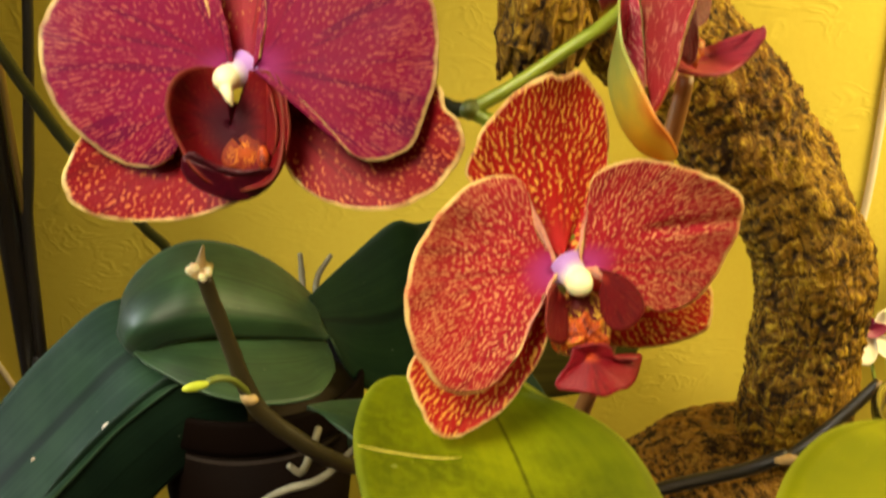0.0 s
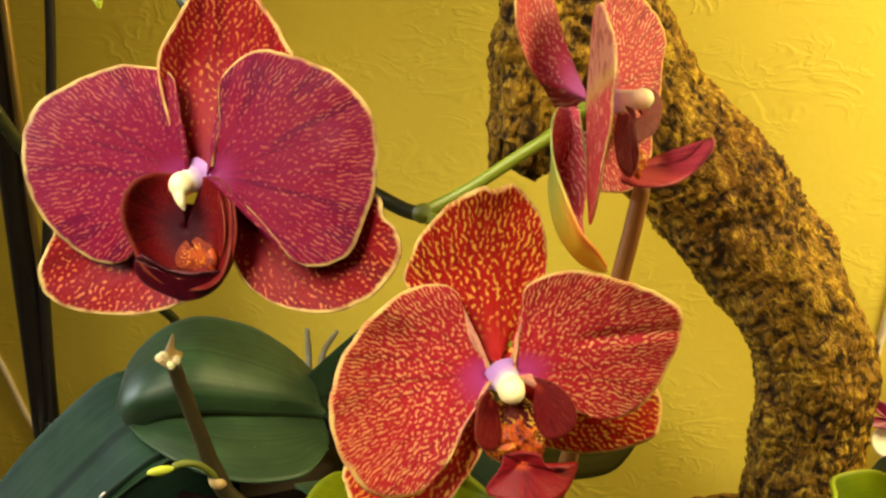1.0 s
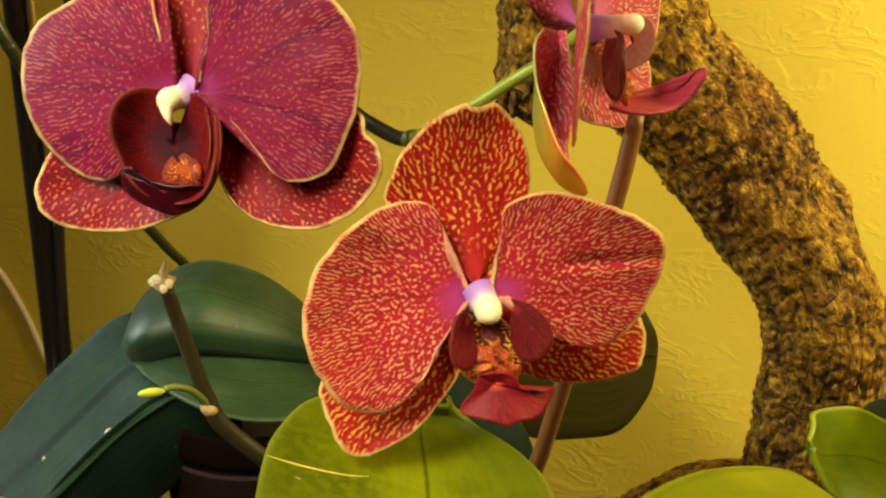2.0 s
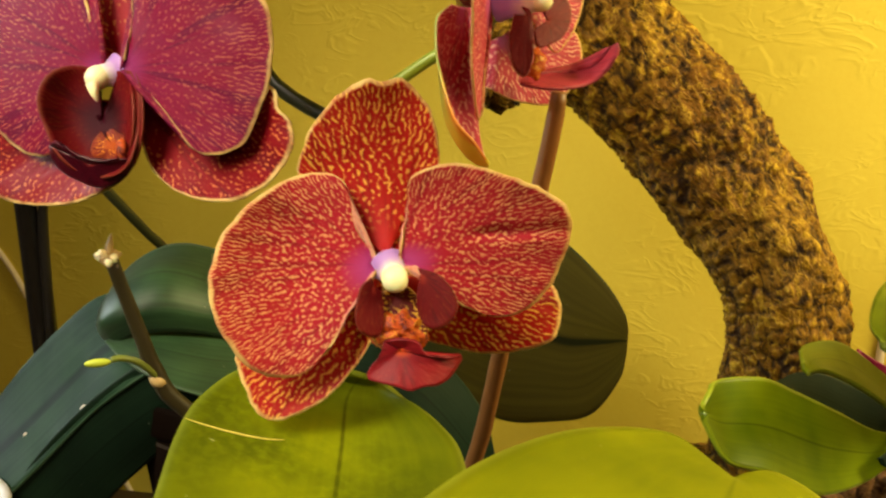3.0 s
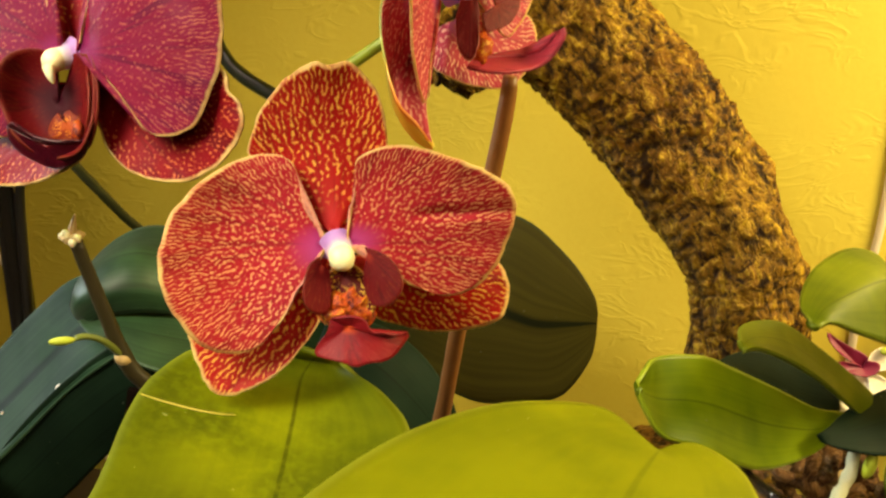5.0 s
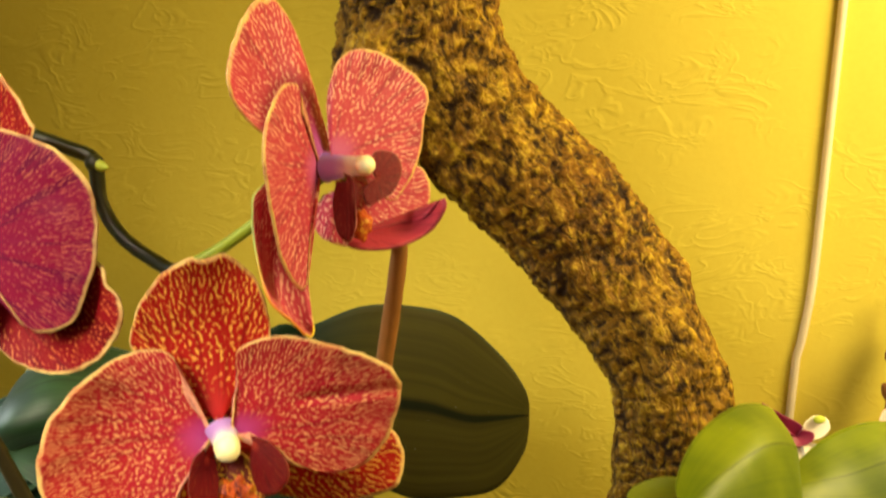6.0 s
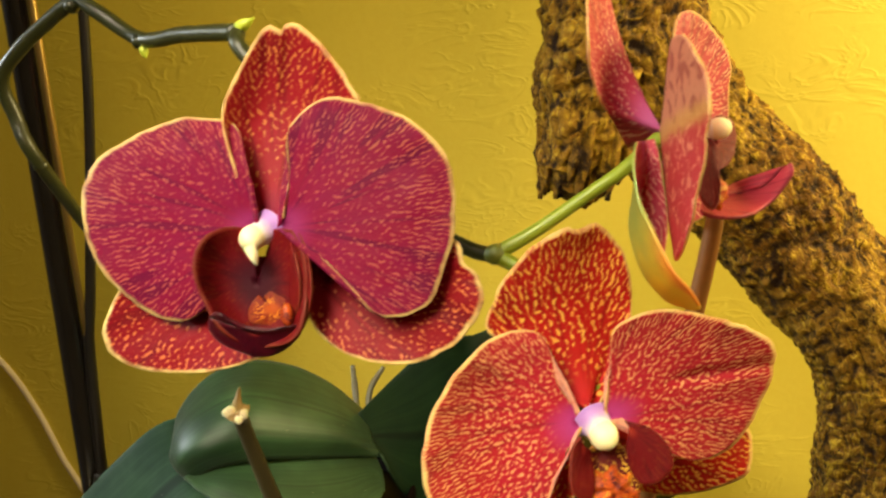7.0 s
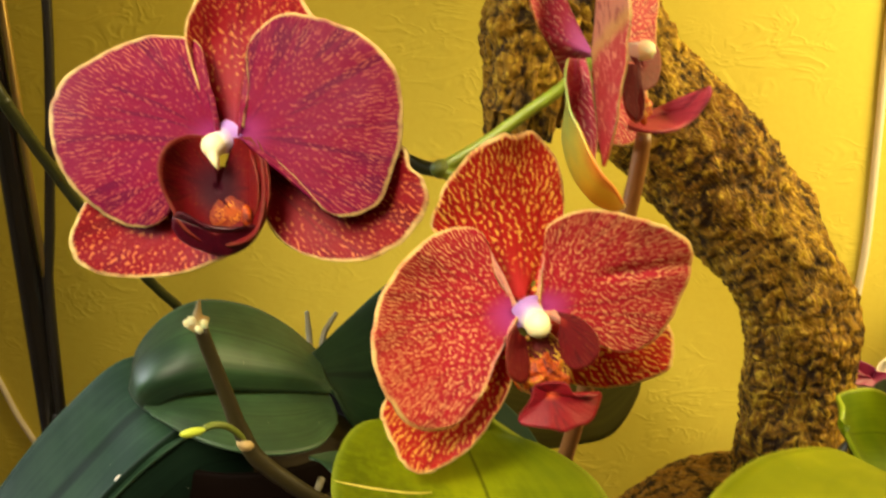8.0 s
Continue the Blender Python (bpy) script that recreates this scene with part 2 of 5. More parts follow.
def sepal_back_material():
    n = Nodes("green_yellow_sepal_back")
    plan = n.add("UVMap")
    plan.uv_map = "Plan"
    sep = n.add("SeparateXYZ", Vector=plan.outputs[0])
    blot = n.noise(n.place, 130.0, 3.0)
    col = n.mix(n.step(n.math("MULTIPLY_ADD", blot, 0.8, sep.outputs[1]), 1.5, 2.7), (0.36, 0.42, 0.09), (0.80, 0.60, 0.03))
    col = n.mix(n.math("MULTIPLY", n.step(n.math("MULTIPLY_ADD", blot, 0.4, sep.outputs[0]), -0.15, -0.50), n.step(sep.outputs[1], 1.3, 2.2, 0.0, 0.8)), col, (0.70, 0.16, 0.02))
    return n.done(col, 0.42, n.bump(n.noise(n.place, 500.0, 3.0), 0.2, 0.0006), col, 0.25)


SEPAL_BACK = sepal_back_material()
LIP = petal_material("maroon_lip", (0.100, 0.002, 0.004), (0.135, 0.003, 0.004), (0.5, 0.2, 0.02), (0.26, 0.02, 0.01), rim=(0.18, 0.03, 0.015), sparse=0.20, through=0.08, rough=0.50, gloss=0.14, weight=(0.0, 0.0))
# Dark heart: the throat's own colour with the hollow's shade painted in.
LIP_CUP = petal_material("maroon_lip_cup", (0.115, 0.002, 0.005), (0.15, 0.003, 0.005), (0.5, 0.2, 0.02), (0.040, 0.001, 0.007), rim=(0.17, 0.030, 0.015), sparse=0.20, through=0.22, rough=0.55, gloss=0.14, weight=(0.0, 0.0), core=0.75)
CALLUS_STREAKS = petal_material("orange_streaked_callus", (0.14, 0.006, 0.003), (0.22, 0.016, 0.003), (0.74, 0.24, 0.010), (0.42, 0.07, 0.004), rim=(0.05, 0.002, 0.003), sparse=0.010, through=0.15, weight=(1.0, 0.15), core=0.6, fine=1.6, run=0.5)
LIP_TONGUE = petal_material("dark_maroon_tongue", (0.050, 0.002, 0.010), (0.080, 0.003, 0.010), (0.3, 0.05, 0.02), (0.14, 0.01, 0.01), rim=(0.075, 0.010, 0.016), sparse=0.20, through=0.2, rough=0.28, gloss=0.5, weight=(0.0, 0.0))
LIP_PINK = petal_material("raspberry_lip_lobe", (0.42, 0.035, 0.065), (0.48, 0.050, 0.080), (0.6, 0.2, 0.1), (0.46, 0.05, 0.02), rim=(0.30, 0.04, 0.07), sparse=0.20, through=0.10, weight=(0.0, 0.0))
LIP_RED = petal_material("deep_red_lip_lobe", (0.19, 0.003, 0.010), (0.23, 0.005, 0.010), (0.6, 0.2, 0.1), (0.50, 0.06, 0.01), rim=(0.18, 0.012, 0.018), sparse=0.20, through=0.10, rough=0.42, gloss=0.22, weight=(0.0, 0.0))
SIDE_LOBE = petal_material("crimson_side_lobe", (0.125, 0.002, 0.007), (0.155, 0.003, 0.009), (0.6, 0.2, 0.1), (0.20, 0.01, 0.01), rim=(0.40, 0.12, 0.10), sparse=0.20, through=0.04, rough=0.5, gloss=0.2, weight=(0.0, 0.0))
THROAT = petal_material("yellow_marked_throat", (0.10, 0.004, 0.006), (0.14, 0.006, 0.006), (0.70, 0.42, 0.04), (0.12, 0.01, 0.01), rim=(0.30, 0.12, 0.02), sparse=0.01, through=0.2, run=0.3)


def side_petal_back_material():
    """The back of the petal that stands edge on: dull rose with brown veins above, flecked red below, a yellowish band between."""
    n = Nodes("rose_and_red_petal_back")
    plan = n.add("UVMap")
    plan.uv_map = "Plan"
    sep = n.add("SeparateXYZ", Vector=plan.outputs[0])
    y = n.math("MULTIPLY_ADD", n.noise(n.place, 160.0, 2.0), 0.3, sep.outputs[1])
    vein = n.step(n.noise(n.scaled(plan.outputs[0], 9, 2.6), 1.0, 2.0, 0.5, 0.8), 0.40, 0.52, 0.85, 0.0)
    rose = n.mix(vein, (0.62, 0.28, 0.18), (0.34, 0.075, 0.060))
    fleck = n.step(n.noise(n.scaled(plan.outputs[0], 17, 6), 1.0, 2.0, 0.5, 0.8), 0.54, 0.64, 0.0, 0.8)
    red = n.mix(fleck, (0.52, 0.050, 0.060), (0.82, 0.40, 0.26))
    col = n.mix(n.step(y, -0.10, 0.35), red, rose)
    band = n.math("MULTIPLY", n.step(y, -0.05, 0.16), n.step(y, 0.48, 0.22))
    col = n.mix(n.math("MULTIPLY", band, 0.6), col, (0.66, 0.42, 0.10))
    return n.done(col, 0.5, n.bump(n.noise(n.scaled(plan.outputs[0], 60, 5), 1.0, 3.0), 0.35, 0.0008), col, 0.25, Specular_IOR_Level=0.22)


SIDE_PETAL_BACK = side_petal_back_material()
def callus_material():
    n = Nodes("orange_mottled_callus")
    f = n.noise(n.place, 620.0, 3.0, 0.6, 1.2)
    broad = n.noise(n.place, 190.0, 2.0, 0.5, 0.6)
    f = n.math("ADD", n.math("MULTIPLY", f, 0.6), n.math("MULTIPLY", broad, 0.4))
    col = n.mix(n.step(f, 0.37, 0.51), (0.12, 0.004, 0.003), (0.62, 0.09, 0.004))
    col = n.mix(n.step(f, 0.53, 0.63), col, (0.86, 0.42, 0.02))
    return n.done(col, 0.45, n.bump(f, 0.8, 0.0010), col, 0.3)


CALLUS = callus_material()
def column_material():
    n = Nodes("violet_to_white_column")
    along = n.add("SeparateXYZ", Vector=n.uv).outputs[1]
    f = n.math("ADD", along, n.math("MULTIPLY_ADD", n.noise(n.place, 400.0), 0.3, -0.15))
    col = n.mix(n.step(f, 0.30, 0.80), (0.58, 0.32, 0.78), (0.95, 0.90, 0.82))
    return n.done(col, 0.45, None, col, 0.4)


COLUMN = column_material()
CAP = plain("cream_anther_cap", (0.88, 0.80, 0.46), 0.38, 0.12, 220, 0.1, Subsurface_Weight=0.2, Subsurface_Scale=0.002)
LEAF_DARK = leaf_material("dark_green_leaf", (0.007, 0.028, 0.009), (0.030, 0.078, 0.028), 0.52, gloss=0.50, furrow=0.9, waxy=0.035)
LEAF_DULL = leaf_material("dull_teal_leaf", (0.007, 0.030, 0.012), (0.022, 0.060, 0.026), 0.62, gloss=0.16, rib_shade=0.9, ribwidth=0.07, furrow=0.6, waxy=0.02)
# Darker leaf copy: the shade between the leaves is put into its colour.
LEAF_SHADY = leaf_material("shaded_green_leaf", (0.0035, 0.012, 0.006), (0.008, 0.023, 0.011), 0.66, gloss=0.12, furrow=0.5)
LEAF_OLIVE = leaf_material("olive_green_leaf", (0.004, 0.015, 0.005), (0.011, 0.030, 0.009), 0.60, 0.05, gloss=0.12, tip=(0.080, 0.066, 0.008), rib_shade=0.85, ribwidth=0.05, furrow=0.4)
LEAF_LIME = leaf_material("yellow_green_leaf", (0.175, 0.200, 0.0015), (0.270, 0.288, 0.002), 0.60, 0.16, (0.5, 0.48, 0.2), 0.10, rib_shade=0.28, mottle=0.05, streaks=0.16)
# Yellow-green leaf darkened for shade in its colour, with its own mottling.
LEAF_LIME_SHADED = leaf_material("shaded_mottled_lime_leaf", (0.084, 0.106, 0.001), (0.178, 0.202, 0.0012), 0.55, 0.12, (0.5, 0.48, 0.2), 0.10, rib_shade=0.80, mottle=0.34, streaks=0.20, ribwidth=0.012)
LEAF_FRESH = leaf_material("fresh_green_leaf", (0.085, 0.130, 0.002), (0.215, 0.265, 0.003), 0.44, 0.22, gloss=0.30, streaks=0.16)
LEAF_GLOSSY = leaf_material("glossy_yellow_green_leaf", (0.112, 0.188, 0.002), (0.290, 0.380, 0.004), 0.34, 0.18, gloss=0.45, streaks=0.18)
BARK = bark_material("rough_cork_bark", (0.050, 0.018, 0.001), (0.190, 0.080, 0.002), (0.62, 0.40, 0.020), 1.0, 0.08)
BARK_LOG = bark_material("brown_log_bark", (0.055, 0.021, 0.004), (0.28, 0.125, 0.012), (0.46, 0.26, 0.028), 1.4, -0.10)
SOIL = plain("dark_potting_mix", (0.020, 0.011, 0.006), 0.8, 0.6, 200, 0.8)
CHIP = bark_material("bark_chip", (0.05, 0.020, 0.007), (0.16, 0.07, 0.02), (0.40, 0.22, 0.06), 2.0)
SPIKE = plain("dark_green_spike", (0.030, 0.033, 0.009), 0.36, 0.4, 140)
FORK = plain("olive_green_fork", (0.13, 0.16, 0.02), 0.42, 0.35, 140)
PEDICEL = plain("bright_green_pedicel", (0.22, 0.28, 0.016), 0.42, 0.3, 140, 0.2, 0.08)
BROWN_STEM = plain("brown_stem", (0.22, 0.086, 0.017), 0.45, 0.4, 160)
OLD_SPIKE = plain("brown_green_old_spike", (0.024, 0.018, 0.005), 0.42, 0.4, 160)
NODE = plain("straw_node_sheath", (0.46, 0.32, 0.12), 0.55, 0.6, 420)
BUD = plain("yellow_green_bud", (0.42, 0.50, 0.03), 0.45, 0.25, 240)
POLE = plain("black_glossy_pole", (0.012, 0.010, 0.008), 0.18, 0.3, 60, 0.05)
BLACK_ROD = plain("black_rod", (0.012, 0.010, 0.008), 0.40, 0.3, 90)
GLINT = plain("golden_glint", (0.55, 0.38, 0.12), 0.28, 0.15, 60, 0.05, Metallic=0.9)
CABLE = plain("cream_cable_plastic", (0.90, 0.80, 0.60), 0.70, 0.08, 60, 0.05, 0.35, Specular_IOR_Level=0.1)
POT_BROWN = plain("brown_plastic_pot", (0.0045, 0.0020, 0.0010), 0.70, 0.3, 60, Specular_IOR_Level=0.05)
POT_WHITE = plain("white_plastic_pot", (0.75, 0.72, 0.68), 0.40, 0.08, 60)
AERIAL = plain("dull_grey_green_root", (0.20, 0.18, 0.11), 0.65, 0.4, 160, 0.4)
ROOT = plain("silver_green_root", (0.46, 0.46, 0.28), 0.60, 0.4, 160, 0.4)
WHITE_PETAL = plain("white_small_petal", (0.86, 0.80, 0.66), 0.5, 0.1, 160)
WINE_PETAL = plain("wine_small_petal", (0.22, 0.010, 0.055), 0.45, 0.3, 160)
PALE_PINK = plain("pale_pink_petal", (0.80, 0.58, 0.52), 0.5, 0.15, 160)
SCRATCH = plain("golden_scratch", (0.62, 0.50, 0.07), 0.6, 0.3, 300)
TWIG = plain("pale_twig", (0.40, 0.25, 0.08), 0.6, 0.35, 160, 0.5)


def glass_material():
    n = Nodes("clear_plastic")
    return n.done((0.93, 0.95, 0.90), 0.06, None, Transmission_Weight=1.0, IOR=1.3)


CLEAR = glass_material()


# ---- mesh helpers ----
from mathutils.bvhtree import BVHTree


def mesh_from(name, verts, faces, uvs=None, slots=(), which=None, smooth=True, plan=None):
    me = bpy.data.meshes.new(name)
    me.from_pydata([tuple(v) for v in verts], [], faces)
    for m in slots:
        me.materials.append(m)
    if uvs is not None:
        layer = me.uv_layers.new(name="UVMap")
        flat = np.array([uvs[i] for f in faces for i in f], float).ravel()
        layer.data.foreach_set("uv", flat)
    if plan is not None:
        layer = me.uv_layers.new(name="Plan")
        layer.data.foreach_set("uv", np.array([plan[i] for f in faces for i in f], float).ravel())
    if which is not None:
        me.polygons.foreach_set("material_index", which)
    me.polygons.foreach_set("use_smooth", [smooth] * len(me.polygons))
    me.update()
    return me


def part(name, me, parent=None, label=""):
    ob = new(name, me)
    ob.parent = parent
    if label:
        ob["label"] = label
    return ob


def thing(name, at, label, category, group=""):
    ob = new(name)
    ob.location = at
    ob.empty_display_size = 0.01
    return tagged(ob, label, category, group)


def adopt(ob, parent):
    """Hangs ob under parent and leaves it where it is."""
    ob.parent = parent
    ob.matrix_parent_inverse = Matrix.Translation(parent.location).inverted() if parent.type == "EMPTY" else Matrix()
    return ob


def spline(points, count, closed=False):
    """A smooth curve through the points, at even steps of its length."""
    p = np.array(points, float)
    if closed:
        p = np.vstack([p[-1], p, p[0], p[1]])
    else:
        p = np.vstack([2 * p[0] - p[1], p, 2 * p[-1] - p[-2]])
    out = []
    for i in range(1, len(p) - 2):
        for t in np.linspace(0, 1, 24, endpoint=False):
            a, b, c, d = p[i - 1 : i + 3]
            out.append(0.5 * (2 * b + (c - a) * t + (2 * a - 5 * b + 4 * c - d) * t * t + (3 * b - a - 3 * c + d) * t**3))
    out.append(p[-2])
    out = np.array(out)
    far = np.r_[0, np.cumsum(np.linalg.norm(np.diff(out, axis=0), axis=1))]
    at = np.linspace(0, far[-1], count)
    return np.stack([np.interp(at, far, out[:, k]) for k in range(out.shape[1])], 1)


def tube(name, points, radii, material, rings=40, sides=14, rough=0.0, grain=200.0, flat=1.0, caps=True):
    """A round rod along a curve; rough swells and dents it."""
    rows = spline([(*p, r) for p, r in zip(points, radii)], rings)
    c, r = rows[:, :3], rows[:, 3]
    verts, faces, uvs = [], [], []
    side = None
    for i in range(rings):
        t = Vector(c[min(i + 1, rings - 1)] - c[max(i - 1, 0)]).normalized()
        if side is None:
            side = t.orthogonal().normalized()
        side = (side - t * side.dot(t)).normalized()
        up = t.cross(side)
        for k in range(sides):
            a = 2 * math.pi * k / sides
            d = side * math.cos(a) + up * math.sin(a) * flat
            q = Vector(c[i]) + d * r[i]
            if rough:
                q += d * rough * r[i] * noise.fractal(q * grain, 0.8, 2.1, 3)
            verts.append(q)
            uvs.append((k / sides, i / rings))
    for i in range(rings - 1):
        for k in range(sides):
            faces.append((i * sides + k, i * sides + (k + 1) % sides, (i + 1) * sides + (k + 1) % sides, (i + 1) * sides + k))
    if caps:
        for end, order in ((0, -1), (rings - 1, 1)):
            verts.append(Vector(c[end]))
            uvs.append((0.5, end / rings))
            hub = len(verts) - 1
            for k in range(sides):
                a, b = end * sides + k, end * sides + (k + 1) % sides
                faces.append((hub, a, b) if order > 0 else (hub, b, a))
    return mesh_from(name, verts, faces, uvs, (material,))


def blob(name, centre, axes, material, rings=12, sides=16, rough=0.0, grain=300.0, pinch=0.0):
    """A rounded lump; axes are its three half lengths as vectors, the third being its long way."""
    ax = [Vector(a) for a in axes]
    verts, faces = [], []
    for i in range(rings + 1):
        f = math.pi * i / rings
        for k in range(sides):
            a = 2 * math.pi * k / sides
            w = math.sin(f) * (1 - pinch * (0.5 + 0.5 * math.cos(f)))
            d = ax[0] * math.cos(a) * w + ax[1] * math.sin(a) * w + ax[2] * math.cos(f)
            q = Vector(centre) + d
            if rough:
                q += d * rough * noise.fractal(q * grain, 0.9, 2.0, 3)
            verts.append(q)
    for i in range(rings):
        for k in range(sides):
            faces.append((i * sides + k, (i + 1) * sides + k, (i + 1) * sides + (k + 1) % sides, i * sides + (k + 1) % sides))
    me = mesh_from(name, verts, faces, None, (material,))
    bm = bmesh.new()
    bm.from_mesh(me)
    bmesh.ops.remove_doubles(bm, verts=bm.verts, dist=1e-6)
    bmesh.ops.recalc_face_normals(bm, faces=bm.faces)
    bm.to_mesh(me)
    bm.free()
    return me


def sheet(name, grid, uvs, thick, slots, plan=None):
    """A thin solid skin from a grid of points: a face side, a back side and a closed rim."""
    g = np.array(grid, float)
    n, m = g.shape[:2]
    du = np.gradient(g, axis=1)
    dv = np.gradient(g, axis=0)
    nor = np.cross(du, dv)
    nor /= np.linalg.norm(nor, axis=2, keepdims=True) + 1e-12
    top = g.reshape(-1, 3)
    back = (g - nor * thick).reshape(-1, 3)
    verts = np.vstack([top, back])
    uv = np.vstack([np.array(uvs, float).reshape(-1, 2)] * 2)
    faces, which = [], []
    k = n * m
    for i in range(n - 1):
        for j in range(m - 1):
            a, b, c, d = i * m + j, i * m + j + 1, (i + 1) * m + j + 1, (i + 1) * m + j
            faces.append((a, b, c, d)), which.append(0)
            faces.append((k + d, k + c, k + b, k + a)), which.append(len(slots) - 1)
    edge = [i * m for i in range(n)] + [(n - 1) * m + j for j in range(1, m)]
    edge += [i * m + m - 1 for i in range(n - 2, -1, -1)] + [j for j in range(m - 2, 0, -1)]
    for a, b in zip(edge, edge[1:] + edge[:1]):
        faces.append((a, b, k + b, k + a)), which.append(0)
    flat = None if plan is None else np.vstack([np.array(plan, float).reshape(-1, 2)] * 2)
    return mesh_from(name, verts, faces, uv, slots, which, True, flat)


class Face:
    """The axes of the camera view a flower is drawn to fit: a right, b up, w towards the camera at front, in units of
    its drawing.
    """

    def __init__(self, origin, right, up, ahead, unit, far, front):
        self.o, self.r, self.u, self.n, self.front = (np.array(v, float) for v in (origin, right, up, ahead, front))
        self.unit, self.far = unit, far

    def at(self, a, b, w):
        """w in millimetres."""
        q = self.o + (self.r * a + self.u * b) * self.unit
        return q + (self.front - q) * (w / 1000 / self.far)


def petal(name, face, base, outline, depth, slots, parent, thick=0.0007, ripple=1.0, label="", around=72, rings=22):
    """A petal that fans out from its base to an outline; depth(a, b, s) bends it."""
    base = np.array(base, float)
    edge = spline(outline, around)
    if sum(p[0] * q[1] - p[1] * q[0] for p, q in zip(edge - base, np.roll(edge - base, -1, axis=0))) > 0:
        edge = edge[::-1]
    arc = np.r_[0, np.cumsum(np.linalg.norm(np.diff(edge, axis=0), axis=1))]
    arc /= arc[-1]
    edge = np.array([base + (p - base) * (1 + 0.012 * noise.noise((k * 46.0, base[0] * 0.3, outline[0][1] * 0.2)) + 0.006 * noise.noise((k * 120.0, base[0], 7.0))) for p, k in zip(edge, arc)])
    seed = len(name) * 3.7 + base[0] * 0.13 + outline[0][1] * 0.07
    grid, uvs, plan = [], [], []
    for i in range(rings):
        s = 0.02 + 0.98 * (i / (rings - 1)) ** 0.85
        row, ruv = [], []
        for j, (a, b) in enumerate(edge):
            x, y = base[0] + (a - base[0]) * s, base[1] + (b - base[1]) * s
            w = depth(x, y, s)
            w += ripple * s * s * 1.5 * noise.noise((x * 0.016 + seed, y * 0.016, seed))
            w += ripple * 0.35 * s * noise.noise((arc[j] * 34 + seed, s * 1.5, seed))
            row.append(face.at(x, y, w))
            ruv.append((arc[j], s))
            plan.append(((x - base[0]) / 100, (y - base[1]) / 100))
        grid.append(row)
        uvs.append(ruv)
    me = sheet(name, grid, uvs, thick, slots, plan)
    return adopt(part(name, me, None, label), parent)


def cupped(name, rows, slots, parent, along=48, across=20, thick=0.0007):
    """A boat-shaped sepal through rows of cross sections; its outline lies on all four sides of the grid."""
    rows = np.array(rows, float)
    cols = [spline(rows[:, k], along) for k in range(rows.shape[1])]
    grid, uvs, plan = [], [], []
    for i in range(along):
        grid.append(spline([c[i] for c in cols], across))
        for j in range(across):
            c, d = j / (across - 1) * 2 - 1, i / (along - 1)
            uvs.append((0.5 + c * 0.2, max(0.15 + 0.85 * d, abs(c) * 0.995)))
            plan.append((c * 0.75, 0.2 + d * 2.6))
    return adopt(part(name, sheet(name, grid, uvs, thick, slots, plan)), parent)


def leaf(name, rows, material, parent=None, along=56, across=22, thick=0.0016, crease=0.0, label=""):
    """A thick blade through rows of cross sections, each given from edge to edge."""
    rows = np.array(rows, float)
    cols = [spline(rows[:, k], along) for k in range(rows.shape[1])]
    grid, uvs = [], []
    for i in range(along):
        knots = [c[i] for c in cols]
        line = spline(knots, across)
        if crease:
            k = np.linspace(0, len(knots) - 1, across)
            flat = np.stack([np.interp(k, range(len(knots)), [p[x] for p in knots]) for x in range(3)], 1)
            line = line * (1 - crease) + flat * crease
        grid.append(line)
        uvs.append([(j / (across - 1), i / (along - 1)) for j in range(across)])
    me = sheet(name, grid, uvs, thick, (material,))
    bm = bmesh.new()
    bm.from_mesh(me)
    bmesh.ops.recalc_face_normals(bm, faces=bm.faces)
    bm.to_mesh(me)
    bm.free()
    ob = part(name, me, None, label)
    return adopt(ob, parent) if parent else ob


def laid(ob, start, way):
    """Where a line from start meets a leaf, a hair off its surface."""
    tree = BVHTree.FromPolygons([v.co for v in ob.data.vertices], [tuple(f.vertices) for f in ob.data.polygons])
    hit = tree.ray_cast(Vector(start), Vector(way).normalized())[0]
    return Vector(hit if hit is not None else start) - Vector(way).normalized() * 0.0003


def box(name, lo, hi, material, parent=None, bevel=0.0):
    bm = bmesh.new()
    bmesh.ops.create_cube(bm, size=1.0)
    for v in bm.verts:
        v.co = Vector([l + (h - l) * (c + 0.5) for l, h, c in zip(lo, hi, v.co)])
    if bevel:
        bmesh.ops.bevel(bm, geom=bm.edges[:], offset=bevel, segments=3, affect="EDGES")
    me = bpy.data.meshes.new(name)
    bm.to_mesh(me)
    bm.free()
    me.materials.append(material)
    ob = new(name, me)
    if parent:
        adopt(ob, parent)
    return ob


def lathe(name, centre, profile, material, sides=48):
    """A turned body from (radius, height) pairs."""
    verts, faces = [], []
    for r, h in profile:
        for k in range(sides):
            a = 2 * math.pi * k / sides
            verts.append((centre[0] + r * math.cos(a), centre[1] + r * math.sin(a), centre[2] + h))
    for i in range(len(profile) - 1):
        for k in range(sides):
            faces.append((i * sides + k, i * sides + (k + 1) % sides, (i + 1) * sides + (k + 1) % sides, (i + 1) * sides + k))
    return mesh_from(name, verts, faces, None, (material,))


# ---- the setting ----
TOP = 0.07
structure = dict(kind="structure")
tagged(box("wall_back", (-1.7, 0.640, -0.70), (1.7, 0.76, 1.9), WALL), "yellow embossed wallpaper wall behind the plants", "wall", **structure)
tagged(box("wall_left", (-1.82, -2.2, -0.70), (-1.7, 0.76, 1.9), ROOM), "plain cream side wall of the room", "wall", **structure)
tagged(box("wall_right", (1.7, -2.2, -0.70), (1.82, 0.76, 1.9), ROOM), "plain cream side wall of the room", "wall", **structure)
tagged(box("wall_front", (-1.82, -2.32, -0.70), (1.82, -2.2, 1.9), ROOM), "plain cream wall behind the viewer", "wall", **structure)
